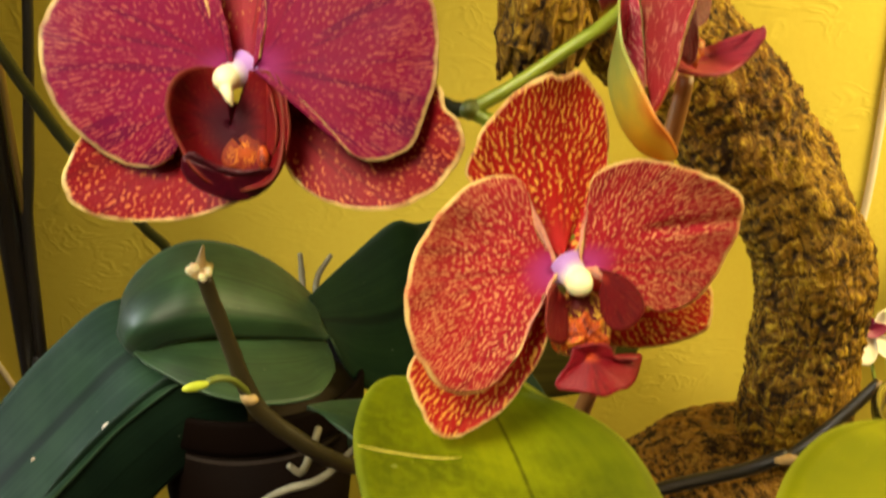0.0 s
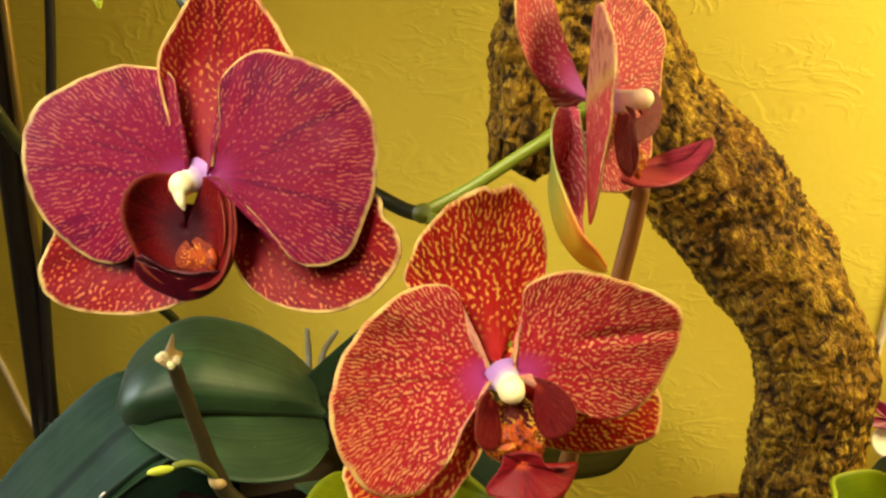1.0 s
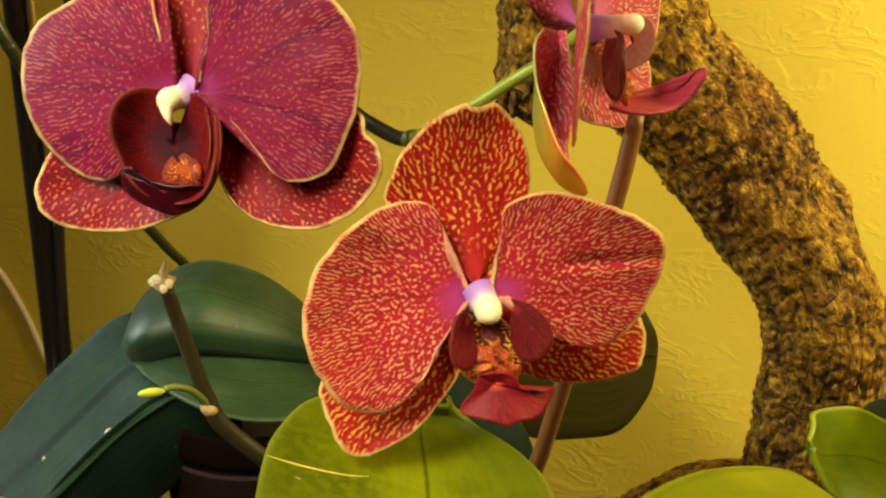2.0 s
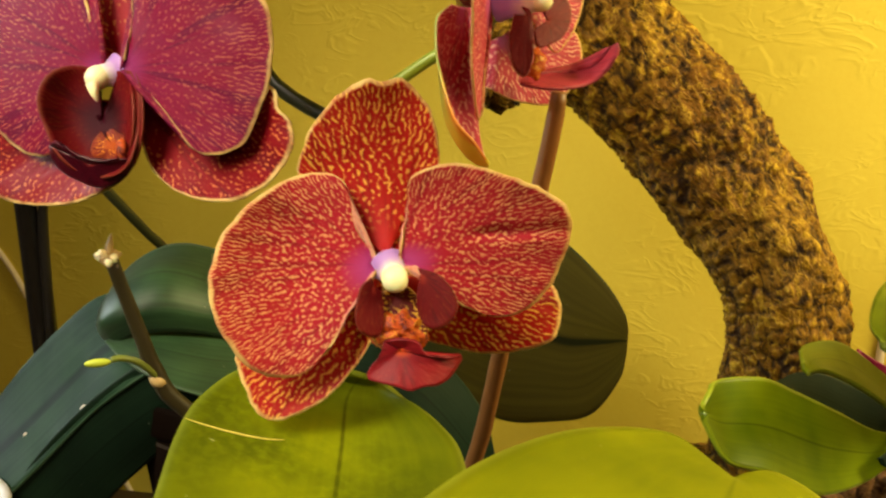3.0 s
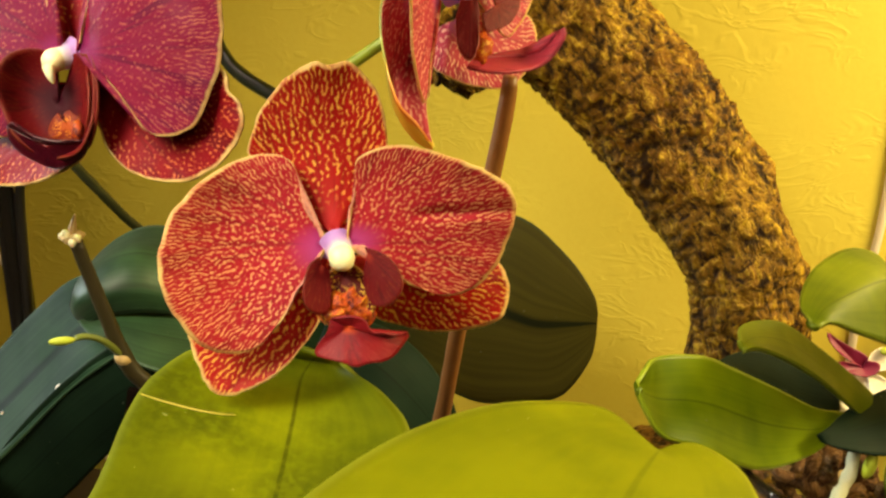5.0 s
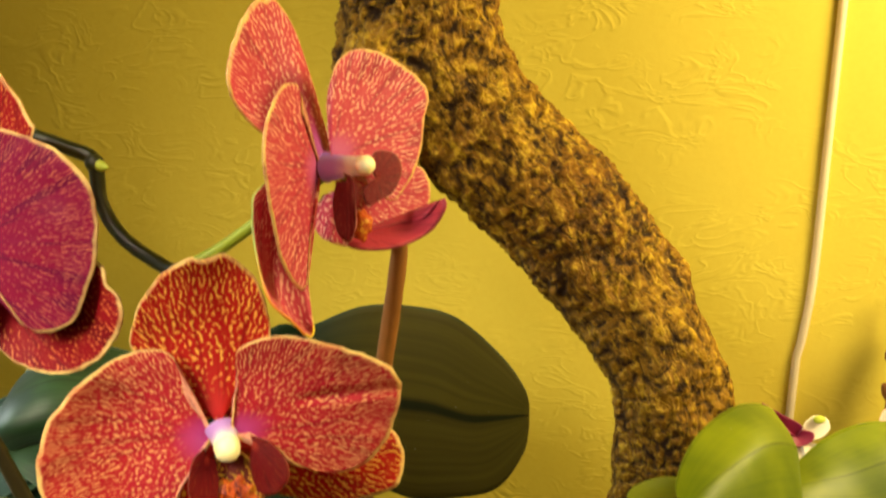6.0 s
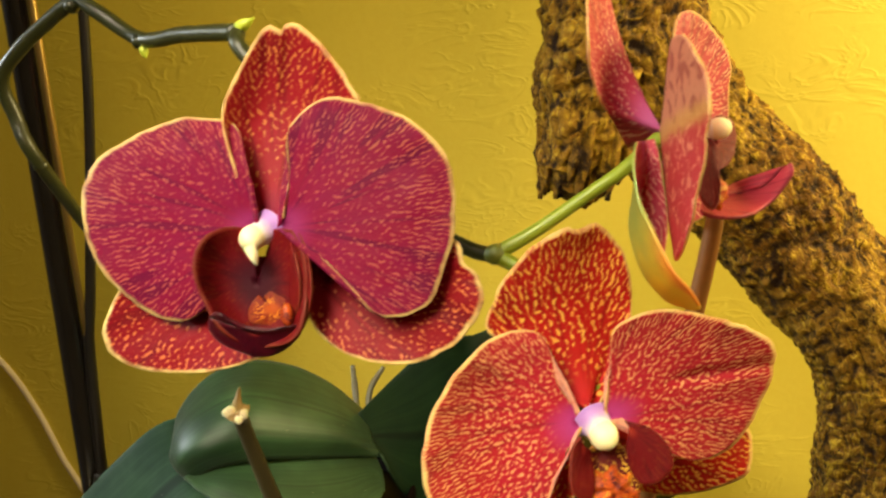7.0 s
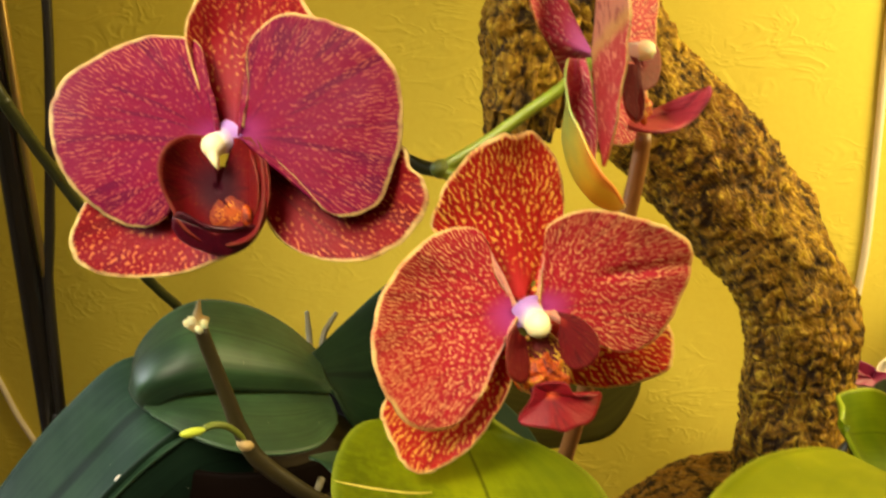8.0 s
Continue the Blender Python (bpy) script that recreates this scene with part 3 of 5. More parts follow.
tagged(box("ceiling", (-1.82, -2.32, 1.9), (1.82, 0.76, 2.0), ROOM), "plain cream ceiling", "ceiling", **structure)
tagged(box("floor", (-1.82, -2.32, -0.80), (1.82, 0.76, -0.70), TABLE), "dark brown floor", "floor", **structure)
table = thing("table", (0, 0.3, TOP), "dark brown wooden table under the flower pots", "table")
box("tabletop", (-0.75, 0.04, TOP - 0.03), (0.75, 0.530, TOP), TABLE, table, 0.004)
for lx in (-0.70, 0.65):
    for ly in (0.08, 0.46):
        box("leg", (lx, ly, -0.70), (lx + 0.05, ly + 0.05, TOP - 0.03), TABLE, table, 0.004)

# ---- the cork branch and its log ----
def trunk(name, points, radii, material, rings, sides, lumps, fray=0.0):
    """A bark-covered limb: broad swellings, plates and crumbs."""
    rows = spline([(*p, r) for p, r in zip(points, radii)], rings)
    c, r = rows[:, :3], rows[:, 3]
    run = np.r_[0, np.cumsum(np.linalg.norm(np.diff(c, axis=0), axis=1))]
    ribs = max(8, round(2 * math.pi * r.mean() / 0.0085))
    verts, faces, plan, uvs = [], [], [], []
    side = None
    for i in range(rings):
        t = Vector(c[min(i + 1, rings - 1)] - c[max(i - 1, 0)]).normalized()
        side = t.orthogonal().normalized() if side is None else (side - t * side.dot(t)).normalized()
        up = t.cross(side)
        for k in range(sides):
            a = 2 * math.pi * k / sides
            d = side * math.cos(a) + up * math.sin(a)
            q = Vector(c[i]) + d * r[i]
            e = Vector((q.x, q.y, q.z * 0.8))
            h = 0.0050 * noise.fractal(e * 34, 0.9, 2.0, 2)
            # blocks in upright rows low on the limb, swirling plates further up
            low = min(1.0, max(0.15, (0.345 - q.z) / 0.07))
            x = k / sides * ribs + 0.85 * noise.noise(e * 42) + 0.40 * noise.noise(e * 130)
            row = math.floor(x)
            y = run[i] / 0.0062 + 1.3 * noise.noise(e * 60 + Vector((9, 0, 0))) + (math.sin((row % ribs) * 12.9898) * 43758.5) % 1
            rung = math.floor(y)
            gap = min(min(x - row, row + 1 - x) * 4.2, min(y - rung, rung + 1 - y) * 3.1)
            block = min(1.0, gap) * (0.45 + 0.55 * ((math.sin((row % ribs) * 78.233 + rung * 37.719) * 43758.5) % 1))
            g = e * 70 + Vector(noise.noise_vector(e * 70)) * 0.7
            v = noise.voronoi(Vector((g.x, g.y, g.z * 1.25)))[0]
            cell = min(v[1] - v[0], 0.30) / 0.30
            h += lumps * ((block - 0.5) * 0.0019 * low + (cell - 0.5) * 0.0018 * (1.2 - low))
            h += lumps * 0.0009 * noise.fractal(e * 230, 0.8, 2.1, 3)
            w = noise.noise(e * 80 + Vector(noise.noise_vector(e * 60)) * 1.6)
            curl = max(0.0, 1 - abs(w) * 5.0)
            h += lumps * 0.0020 * curl * (1.1 - low)
            verts.append(q + d * h)
            uvs.append((k / sides * ribs, run[i] / 0.0085))
            plan.append(((block - 0.45) * low + (0.8 * cell + 0.5 * curl - 0.55) * (1 - low), 0.0))
    for i in range(rings - 1):
        for k in range(sides):
            faces.append((i * sides + k, i * sides + (k + 1) % sides, (i + 1) * sides + (k + 1) % sides, (i + 1) * sides + k))
    for end, order in ((0, -1), (rings - 1, 1)):
        t = Vector(c[end] - c[end - 1 if end else 1]).normalized()
        verts.append(Vector(c[end]) + t * 0.004)
        hub = len(verts) - 1
        plan.append((-0.4, 0.0))
        uvs.append((0.0, 0.0))
        for k in range(sides):
            a, b = end * sides + k, end * sides + (k + 1) % sides
            if fray:
                verts[a] = verts[a] + t * fray * noise.noise(Vector(verts[a]) * 300)
            faces.append((hub, a, b) if order > 0 else (hub, b, a))
    return mesh_from(name, verts, faces, uvs, (material,), plan=plan)


branch = thing("cork_branch", (0.195, 0.44, TOP), "arched dry branch with rough cracked brown bark", "branch")
adopt(part("limb", trunk("limb", [(0.196, 0.447, 0.075), (0.191, 0.444, 0.150), (0.1925, 0.443, 0.200), (0.1935, 0.443, 0.250), (0.1820, 0.446, 0.290), (0.1592, 0.453, 0.324), (0.1315, 0.457, 0.357), (0.1036, 0.456, 0.383), (0.0806, 0.452, 0.415), (0.0687, 0.452, 0.452), (0.0655, 0.452, 0.500), (0.055, 0.452, 0.580)],
                           [0.042, 0.0330, 0.0295, 0.0292, 0.0298, 0.0315, 0.0333, 0.0338, 0.0320, 0.0355, 0.038, 0.038], BARK, 420, 150, 0.85)), branch)
adopt(part("broken_side_limb", trunk("broken_side_limb", [(0.058, 0.438, 0.455), (0.050, 0.434, 0.425), (0.046, 0.431, 0.395), (0.045, 0.430, 0.376), (0.040, 0.429, 0.366)],
                                     [0.026, 0.024, 0.021, 0.017, 0.009], BARK, 110, 110, 0.9, 0.008), label="short broken side limb with frayed end"), branch)
rng = random.Random(9)
for k in range(30):
    turn = rng.uniform(2.6, 6.2)
    cx, cy, r = 0.049, 0.431, rng.uniform(0.014, 0.0195)
    top, low_end = rng.uniform(0.395, 0.425), rng.uniform(0.362, 0.384)
    c, s = math.cos(turn), math.sin(turn)
    strip = [(cx + c * r * 0.98, cy + s * r * 0.98, top), (cx - 0.001 + c * r * 1.06, cy + s * r * 1.06, (top + low_end) / 2), (cx - 0.004 + c * r * 0.98, cy + s * r * 0.98, low_end)]
    adopt(part("bark_strip", tube("bark_strip", strip, [0.0016, rng.uniform(0.0020, 0.0034), 0.0012], BARK, 14, 9, 0.45, 260)), branch)
log = tagged(new("log", trunk("log", [(0.030, 0.452, 0.105), (0.070, 0.452, 0.108), (0.100, 0.450, 0.108), (0.130, 0.450, 0.114), (0.165, 0.450, 0.126), (0.210, 0.450, 0.126)],
                              [0.022, 0.034, 0.042, 0.047, 0.050, 0.050], BARK_LOG, 150, 110, 0.7)), "mossy brown log under the arched branch", "log")

# ---- pole, rod and cables ----
pole = thing("pole", (-0.219, 0.452, TOP), "tall black glossy pole with a golden reflection strip", "pole")
adopt(part("shaft", tube("shaft", [(-0.218, 0.452, TOP), (-0.221, 0.452, 0.25), (-0.230, 0.452, 0.62)], [0.0078, 0.0075, 0.0070], POLE, 30, 24)), pole)
# Golden strip added for the reflection along the pole's edge.
adopt(part("strip", tube("strip", [(-0.2110, 0.447, 0.27), (-0.2145, 0.447, 0.40), (-0.2200, 0.447, 0.62)], [0.0012, 0.0022, 0.0024], GLINT, 24, 12), label="narrow golden strip standing in for a reflection"), pole)
stake = thing("stake", (-0.216, 0.447, TOP), "thin black plant stake beside the pole", "stake")
adopt(part("rod", tube("rod", [(-0.216, 0.447, TOP), (-0.212, 0.448, 0.27), (-0.207, 0.449, 0.317), (-0.195, 0.450, 0.42), (-0.188, 0.450, 0.55)], [0.0032, 0.0030, 0.0028, 0.0026, 0.0026], BLACK_ROD, 40, 12)), stake)
adopt(part("tie", tube("tie", [(-0.2165, 0.4475, 0.205), (-0.2155, 0.4475, 0.209), (-0.2145, 0.4475, 0.213)], [0.0036, 0.0037, 0.0036], BLACK_ROD, 8, 12)), stake)
tagged(new("cable", tube("cable", [(0.302, 0.6380, -0.30), (0.304, 0.6380, 0.158), (0.307, 0.6380, 0.215), (0.311, 0.6380, 0.265), (0.312, 0.6380, 0.39), (0.314, 0.6380, 0.60)], [0.0029] * 6, CABLE, 60, 12)), "cream cable running up the yellow wall", "cable", "wall cables")
tagged(new("cable", tube("cable", [(-0.234, 0.6388, -0.10), (-0.330, 0.6388, 0.100), (-0.342, 0.6388, 0.125), (-0.358, 0.6388, 0.168), (-0.381, 0.6388, 0.208), (-0.430, 0.6388, 0.26), (-0.52, 0.6388, 0.32)], [0.0022] * 7, CABLE, 60, 12)), "thin cream cable sagging along the yellow wall", "cable", "wall cables")

# ---- the dark orchid: pot, leaves, spikes ----
PLANT = (-0.045, 0.42, TOP)
orchid = thing("orchid_plant", PLANT, "potted orchid with broad glossy dark green leaves", "plant")
LEAF_ARCHED = [
    [(-0.153, 0.398, 0.250), (-0.151, 0.392, 0.249), (-0.147, 0.388, 0.245), (-0.144, 0.390, 0.240)],
    [(-0.155, 0.420, 0.262), (-0.147, 0.394, 0.261), (-0.141, 0.381, 0.254), (-0.136, 0.386, 0.243)],
    [(-0.143, 0.431, 0.275), (-0.134, 0.394, 0.271), (-0.128, 0.379, 0.261), (-0.123, 0.386, 0.248)],
    [(-0.124, 0.436, 0.282), (-0.115, 0.400, 0.277), (-0.110, 0.386, 0.264), (-0.105, 0.393, 0.248)],
    [(-0.102, 0.444, 0.276), (-0.096, 0.414, 0.269), (-0.092, 0.401, 0.256), (-0.089, 0.408, 0.241)],
    [(-0.084, 0.453, 0.262), (-0.079, 0.432, 0.256), (-0.075, 0.420, 0.247), (-0.073, 0.425, 0.233)],
    [(-0.070, 0.462, 0.244), (-0.065, 0.451, 0.239), (-0.061, 0.442, 0.233), (-0.056, 0.442, 0.225)],
]
LEAF_FLAP = [
    [(-0.141, 0.383, 0.245), (-0.140, 0.381, 0.245), (-0.139, 0.380, 0.244)],
    [(-0.137, 0.390, 0.244), (-0.133, 0.380, 0.244), (-0.130, 0.374, 0.242)],
    [(-0.125, 0.392, 0.248), (-0.120, 0.378, 0.244), (-0.116, 0.368, 0.237)],
    [(-0.108, 0.402, 0.247), (-0.103, 0.382, 0.240), (-0.098, 0.366, 0.231)],
    [(-0.090, 0.416, 0.241), (-0.084, 0.393, 0.233), (-0.078, 0.373, 0.224)],
    [(-0.074, 0.432, 0.233), (-0.067, 0.408, 0.227), (-0.060, 0.388, 0.220)],
    [(-0.062, 0.442, 0.226), (-0.057, 0.422, 0.223), (-0.054, 0.405, 0.220)],
    [(-0.056, 0.432, 0.222), (-0.054, 0.425, 0.220), (-0.053, 0.418, 0.220)],
]
LEAF_LOW_LEFT = [
    [(-0.133, 0.440, 0.241), (-0.139, 0.425, 0.228), (-0.119, 0.395, 0.225)],
    [(-0.163, 0.430, 0.252), (-0.149, 0.409, 0.232), (-0.129, 0.388, 0.221)],
    [(-0.196, 0.430, 0.228), (-0.173, 0.406, 0.209), (-0.153, 0.385, 0.202)],
    [(-0.233, 0.430, 0.189), (-0.200, 0.401, 0.181), (-0.183, 0.380, 0.171)],
    [(-0.270, 0.420, 0.138), (-0.234, 0.391, 0.146), (-0.222, 0.375, 0.133)],
    [(-0.299, 0.410, 0.081), (-0.279, 0.392, 0.092), (-0.271, 0.385, 0.091)],
]
LEAF_UNDER = [
    [(-0.094, 0.400, 0.229), (-0.095, 0.402, 0.207), (-0.097, 0.410, 0.191)],
    [(-0.119, 0.393, 0.234), (-0.119, 0.396, 0.204), (-0.119, 0.405, 0.181)],
    [(-0.150, 0.388, 0.213), (-0.147, 0.390, 0.184), (-0.142, 0.400, 0.161)],
    [(-0.182, 0.384, 0.181), (-0.180, 0.386, 0.151), (-0.171, 0.395, 0.131)],
    [(-0.208, 0.380, 0.146), (-0.206, 0.380, 0.123), (-0.203, 0.388, 0.109)],
]
LEAF_BACK = [
    [(-0.071, 0.450, 0.245), (-0.067, 0.445, 0.234), (-0.057, 0.440, 0.228)],
    [(-0.050, 0.470, 0.261), (-0.044, 0.455, 0.229), (-0.044, 0.445, 0.198)],
    [(-0.026, 0.480, 0.279), (-0.020, 0.465, 0.226), (-0.020, 0.455, 0.185)],
    [(-0.010, 0.488, 0.276), (-0.008, 0.473, 0.244), (-0.007, 0.463, 0.208)],
    [(0.021, 0.491, 0.288), (0.022, 0.476, 0.240), (0.022, 0.466, 0.192)],
    [(0.050, 0.494, 0.288), (0.051, 0.479, 0.234), (0.051, 0.469, 0.178)],
    [(0.077, 0.492, 0.282), (0.080, 0.482, 0.232), (0.077, 0.472, 0.178)],
    [(0.103, 0.490, 0.260), (0.104, 0.485, 0.229), (0.101, 0.480, 0.181)],
    [(0.116, 0.487, 0.242), (0.117, 0.487, 0.228), (0.116, 0.485, 0.202)],
    [(0.119, 0.487, 0.232), (0.119, 0.487, 0.228), (0.119, 0.487, 0.218)],
]
LEAF_MIDDLE = [
    [(-0.008, 0.370, 0.259), (-0.009, 0.360, 0.252), (-0.009, 0.350, 0.240)],
    [(0.014, 0.375, 0.259), (0.014, 0.360, 0.249), (0.011, 0.350, 0.229)],
    [(0.034, 0.380, 0.245), (0.031, 0.365, 0.234), (0.029, 0.350, 0.214)],
    [(0.050, 0.380, 0.223), (0.047, 0.370, 0.211), (0.041, 0.360, 0.196)],
    [(0.056, 0.380, 0.201), (0.055, 0.375, 0.192), (0.053, 0.370, 0.183)],
]
LEAF_INNER = [
    [(-0.063, 0.385, 0.217), (-0.061, 0.380, 0.219), (-0.058, 0.378, 0.218)],
    [(-0.049, 0.390, 0.217), (-0.046, 0.375, 0.218), (-0.044, 0.365, 0.215)],
    [(-0.025, 0.395, 0.215), (-0.024, 0.375, 0.214), (-0.031, 0.360, 0.208)],
    [(-0.001, 0.400, 0.209), (-0.001, 0.380, 0.202), (-0.006, 0.360, 0.196)],
]
LEAF_FRONT = [
    [(0.006, 0.274, 0.290), (0.023, 0.270, 0.288), (0.022, 0.275, 0.288)],
    [(-0.02, 0.266, 0.288), (0.0178, 0.277, 0.280), (0.035, 0.265, 0.283)],
    [(-0.026, 0.240, 0.288), (0.0239, 0.248, 0.278), (0.049, 0.251, 0.281)],
    [(-0.024, 0.217, 0.286), (0.0278, 0.223, 0.275), (0.057, 0.242, 0.277)],
    [(-0.017, 0.186, 0.281), (0.0295, 0.202, 0.271), (0.063, 0.225, 0.270)],
    [(-0.015, 0.165, 0.276), (0.0295, 0.187, 0.265), (0.067, 0.208, 0.262)],
    [(-0.014, 0.150, 0.266), (0.0282, 0.173, 0.255), (0.069, 0.194, 0.250)],
    [(0.001, 0.142, 0.254), (0.027, 0.161, 0.242), (0.057, 0.176, 0.237)],
]
LEAF_NEAR = [
    [(0.125, 0.197, 0.302), (0.129, 0.193, 0.302), (0.132, 0.196, 0.302)],
    [(0.114, 0.206, 0.306), (0.130, 0.185, 0.304), (0.139, 0.198, 0.302)],
    [(0.091, 0.191, 0.312), (0.129, 0.173, 0.306), (0.147, 0.188, 0.302)],
    [(0.072, 0.169, 0.314), (0.128, 0.160, 0.306), (0.150, 0.174, 0.301)],
    [(0.059, 0.144, 0.314), (0.127, 0.148, 0.305), (0.151, 0.160, 0.299)],
    [(0.053, 0.127, 0.312), (0.127, 0.138, 0.302), (0.151, 0.150, 0.295)],
    [(0.051, 0.114, 0.306), (0.123, 0.129, 0.297), (0.147, 0.139, 0.290)],
]
SMALL_LEAF_WIDE = [
    [(0.125, 0.225, 0.305), (0.125, 0.225, 0.306), (0.126, 0.225, 0.305)],
    [(0.128, 0.232, 0.308), (0.127, 0.230, 0.303), (0.127, 0.224, 0.302)],
    [(0.132, 0.245, 0.307), (0.133, 0.238, 0.299), (0.134, 0.226, 0.291)],
    [(0.146, 0.256, 0.304), (0.146, 0.247, 0.294), (0.146, 0.233, 0.285)],
    [(0.158, 0.264, 0.297), (0.160, 0.257, 0.288), (0.158, 0.243, 0.275)],
    [(0.174, 0.274, 0.287), (0.175, 0.268, 0.280), (0.170, 0.255, 0.268)],
    [(0.189, 0.284, 0.277), (0.189, 0.280, 0.272), (0.187, 0.272, 0.266)],
    [(0.202, 0.294, 0.272), (0.202, 0.290, 0.271), (0.201, 0.286, 0.271)],
]
SMALL_LEAF_SHADOW = [
    [(0.153, 0.272, 0.296), (0.153, 0.270, 0.296), (0.153, 0.268, 0.296)],
    [(0.162, 0.282, 0.296), (0.161, 0.276, 0.293), (0.162, 0.272, 0.290)],
    [(0.174, 0.292, 0.292), (0.175, 0.286, 0.285), (0.175, 0.280, 0.278)],
    [(0.188, 0.300, 0.284), (0.188, 0.294, 0.277), (0.189, 0.288, 0.270)],
    [(0.201, 0.306, 0.277), (0.201, 0.300, 0.272), (0.201, 0.296, 0.267)],
]
SMALL_LEAF_NARROW = [
    [(0.156, 0.250, 0.312), (0.156, 0.248, 0.311), (0.156, 0.246, 0.311)],
    [(0.158, 0.262, 0.313), (0.160, 0.255, 0.311), (0.162, 0.251, 0.310)],
    [(0.172, 0.275, 0.310), (0.173, 0.268, 0.306), (0.173, 0.260, 0.303)],
    [(0.188, 0.285, 0.298), (0.187, 0.278, 0.295), (0.186, 0.270, 0.293)],
    [(0.204, 0.295, 0.284), (0.202, 0.289, 0.282), (0.200, 0.283, 0.279)],
    [(0.215, 0.298, 0.274), (0.213, 0.292, 0.273), (0.210, 0.288, 0.271)],
]
SMALL_LEAF_ROUND = [
    [(0.168, 0.224, 0.329), (0.168, 0.222, 0.328), (0.169, 0.222, 0.329)],
    [(0.167, 0.235, 0.331), (0.173, 0.228, 0.331), (0.174, 0.225, 0.329)],
    [(0.175, 0.255, 0.335), (0.184, 0.243, 0.332), (0.183, 0.232, 0.324)],
    [(0.190, 0.275, 0.336), (0.198, 0.262, 0.332), (0.197, 0.245, 0.316)],
    [(0.205, 0.290, 0.328), (0.210, 0.277, 0.322), (0.209, 0.258, 0.308)],
    [(0.211, 0.294, 0.311), (0.212, 0.286, 0.301), (0.208, 0.272, 0.295)],
    [(0.221, 0.298, 0.291), (0.220, 0.290, 0.289), (0.217, 0.282, 0.288)],
]
SMALL_LEAF_RIGHT = [
    [(0.207, 0.285, 0.304), (0.209, 0.282, 0.304), (0.210, 0.280, 0.303)],
    [(0.215, 0.295, 0.306), (0.217, 0.285, 0.304), (0.218, 0.278, 0.300)],
    [(0.228, 0.306, 0.311), (0.233, 0.293, 0.304), (0.234, 0.282, 0.294)],
    [(0.244, 0.315, 0.313), (0.249, 0.300, 0.307), (0.252, 0.288, 0.295)],
    [(0.261, 0.320, 0.310), (0.266, 0.307, 0.306), (0.267, 0.296, 0.297)],
    [(0.276, 0.322, 0.303), (0.278, 0.315, 0.302), (0.277, 0.308, 0.300)],
]
SMALL_LEAF_LOW = [
    [(0.187, 0.268, 0.275), (0.188, 0.268, 0.273), (0.189, 0.268, 0.272)],
    [(0.203, 0.290, 0.277), (0.204, 0.280, 0.274), (0.205, 0.272, 0.268)],
    [(0.222, 0.305, 0.279), (0.222, 0.292, 0.274), (0.222, 0.280, 0.265)],
    [(0.239, 0.312, 0.275), (0.239, 0.300, 0.270), (0.239, 0.288, 0.262)],
    [(0.255, 0.315, 0.266), (0.254, 0.308, 0.263), (0.254, 0.302, 0.260)],
]
leaf("leaf", LEAF_ARCHED, LEAF_DARK, orchid, label="arched glossy dark leaf rolled over at its edge")
leaf("leaf", LEAF_FLAP, LEAF_DARK, orchid)
low = leaf("leaf", LEAF_LOW_LEFT, LEAF_DULL, orchid, crease=0.5)
for start, way, size in (((-0.123, 0.30, 0.2526), (-0.41, 1.0, -0.559), 0.0028), ((-0.152, 0.30, 0.239), (-0.508, 1.0, -0.606), 0.0016)):
    q = laid(low, start, way)
    adopt(part("fleck", blob("fleck", q, [(size * 0.8, 0, size * 0.6), (0, 0.0006, 0), (-size * 0.25, 0, size * 0.5)], WHITE_PETAL, 8, 12, 0.6, 500), label="dried white fleck on the leaf"), orchid)
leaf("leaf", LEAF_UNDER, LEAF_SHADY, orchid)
leaf("leaf", LEAF_BACK, LEAF_OLIVE, orchid, label="long olive leaf reaching behind the red flower")
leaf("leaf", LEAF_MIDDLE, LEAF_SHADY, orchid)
leaf("leaf", LEAF_INNER, LEAF_DARK, orchid)
adopt(part("crown", blob("crown", (-0.050, 0.440, 0.178), [(0.016, 0, 0), (0, 0.012, 0), (0, 0, 0.016)], LEAF_DARK)), orchid)
for pts in ([(-0.060, 0.400, 0.196), (-0.064, 0.372, 0.190), (-0.070, 0.368, 0.195)], [(-0.040, 0.395, 0.190), (-0.055, 0.370, 0.187), (-0.072, 0.368, 0.182), (-0.086, 0.372, 0.172)],
            [(-0.076, 0.480, 0.215), (-0.080, 0.498, 0.237), (-0.081, 0.500, 0.254)], [(-0.068, 0.480, 0.215), (-0.072, 0.498, 0.237), (-0.063, 0.500, 0.253)]):
    adopt(part("aerial_root", tube("aerial_root", pts, [0.0019] * (len(pts) - 1) + [0.0014], AERIAL, 24, 10, 0.15), label="dull grey-green aerial root"), orchid)
POT = (-0.100, 0.447, TOP)
pot = thing("flower_pot", POT, "dark brown plastic flower pot under the dark leaves", "flower pot", "flower pots")
adopt(part("body", lathe("body", POT, [(0.001, 0.001), (0.040, 0.0), (0.043, 0.004), (0.056, 0.122), (0.053, 0.122), (0.041, 0.02), (0.001, 0.012)], POT_BROWN, 64)), pot)
adopt(part("rim", lathe("rim", POT, [(0.056, 0.116), (0.0580, 0.117), (0.0586, 0.120), (0.0590, 0.133), (0.0582, 0.1355), (0.0562, 0.135), (0.0548, 0.131), (0.0525, 0.116)], POT_BROWN, 64)), pot)
adopt(part("soil", lathe("soil", POT, [(0.0001, 0.126), (0.030, 0.127), (0.0545, 0.124), (0.0550, 0.110)], SOIL, 64), label="dark bark mix in the pot"), pot)

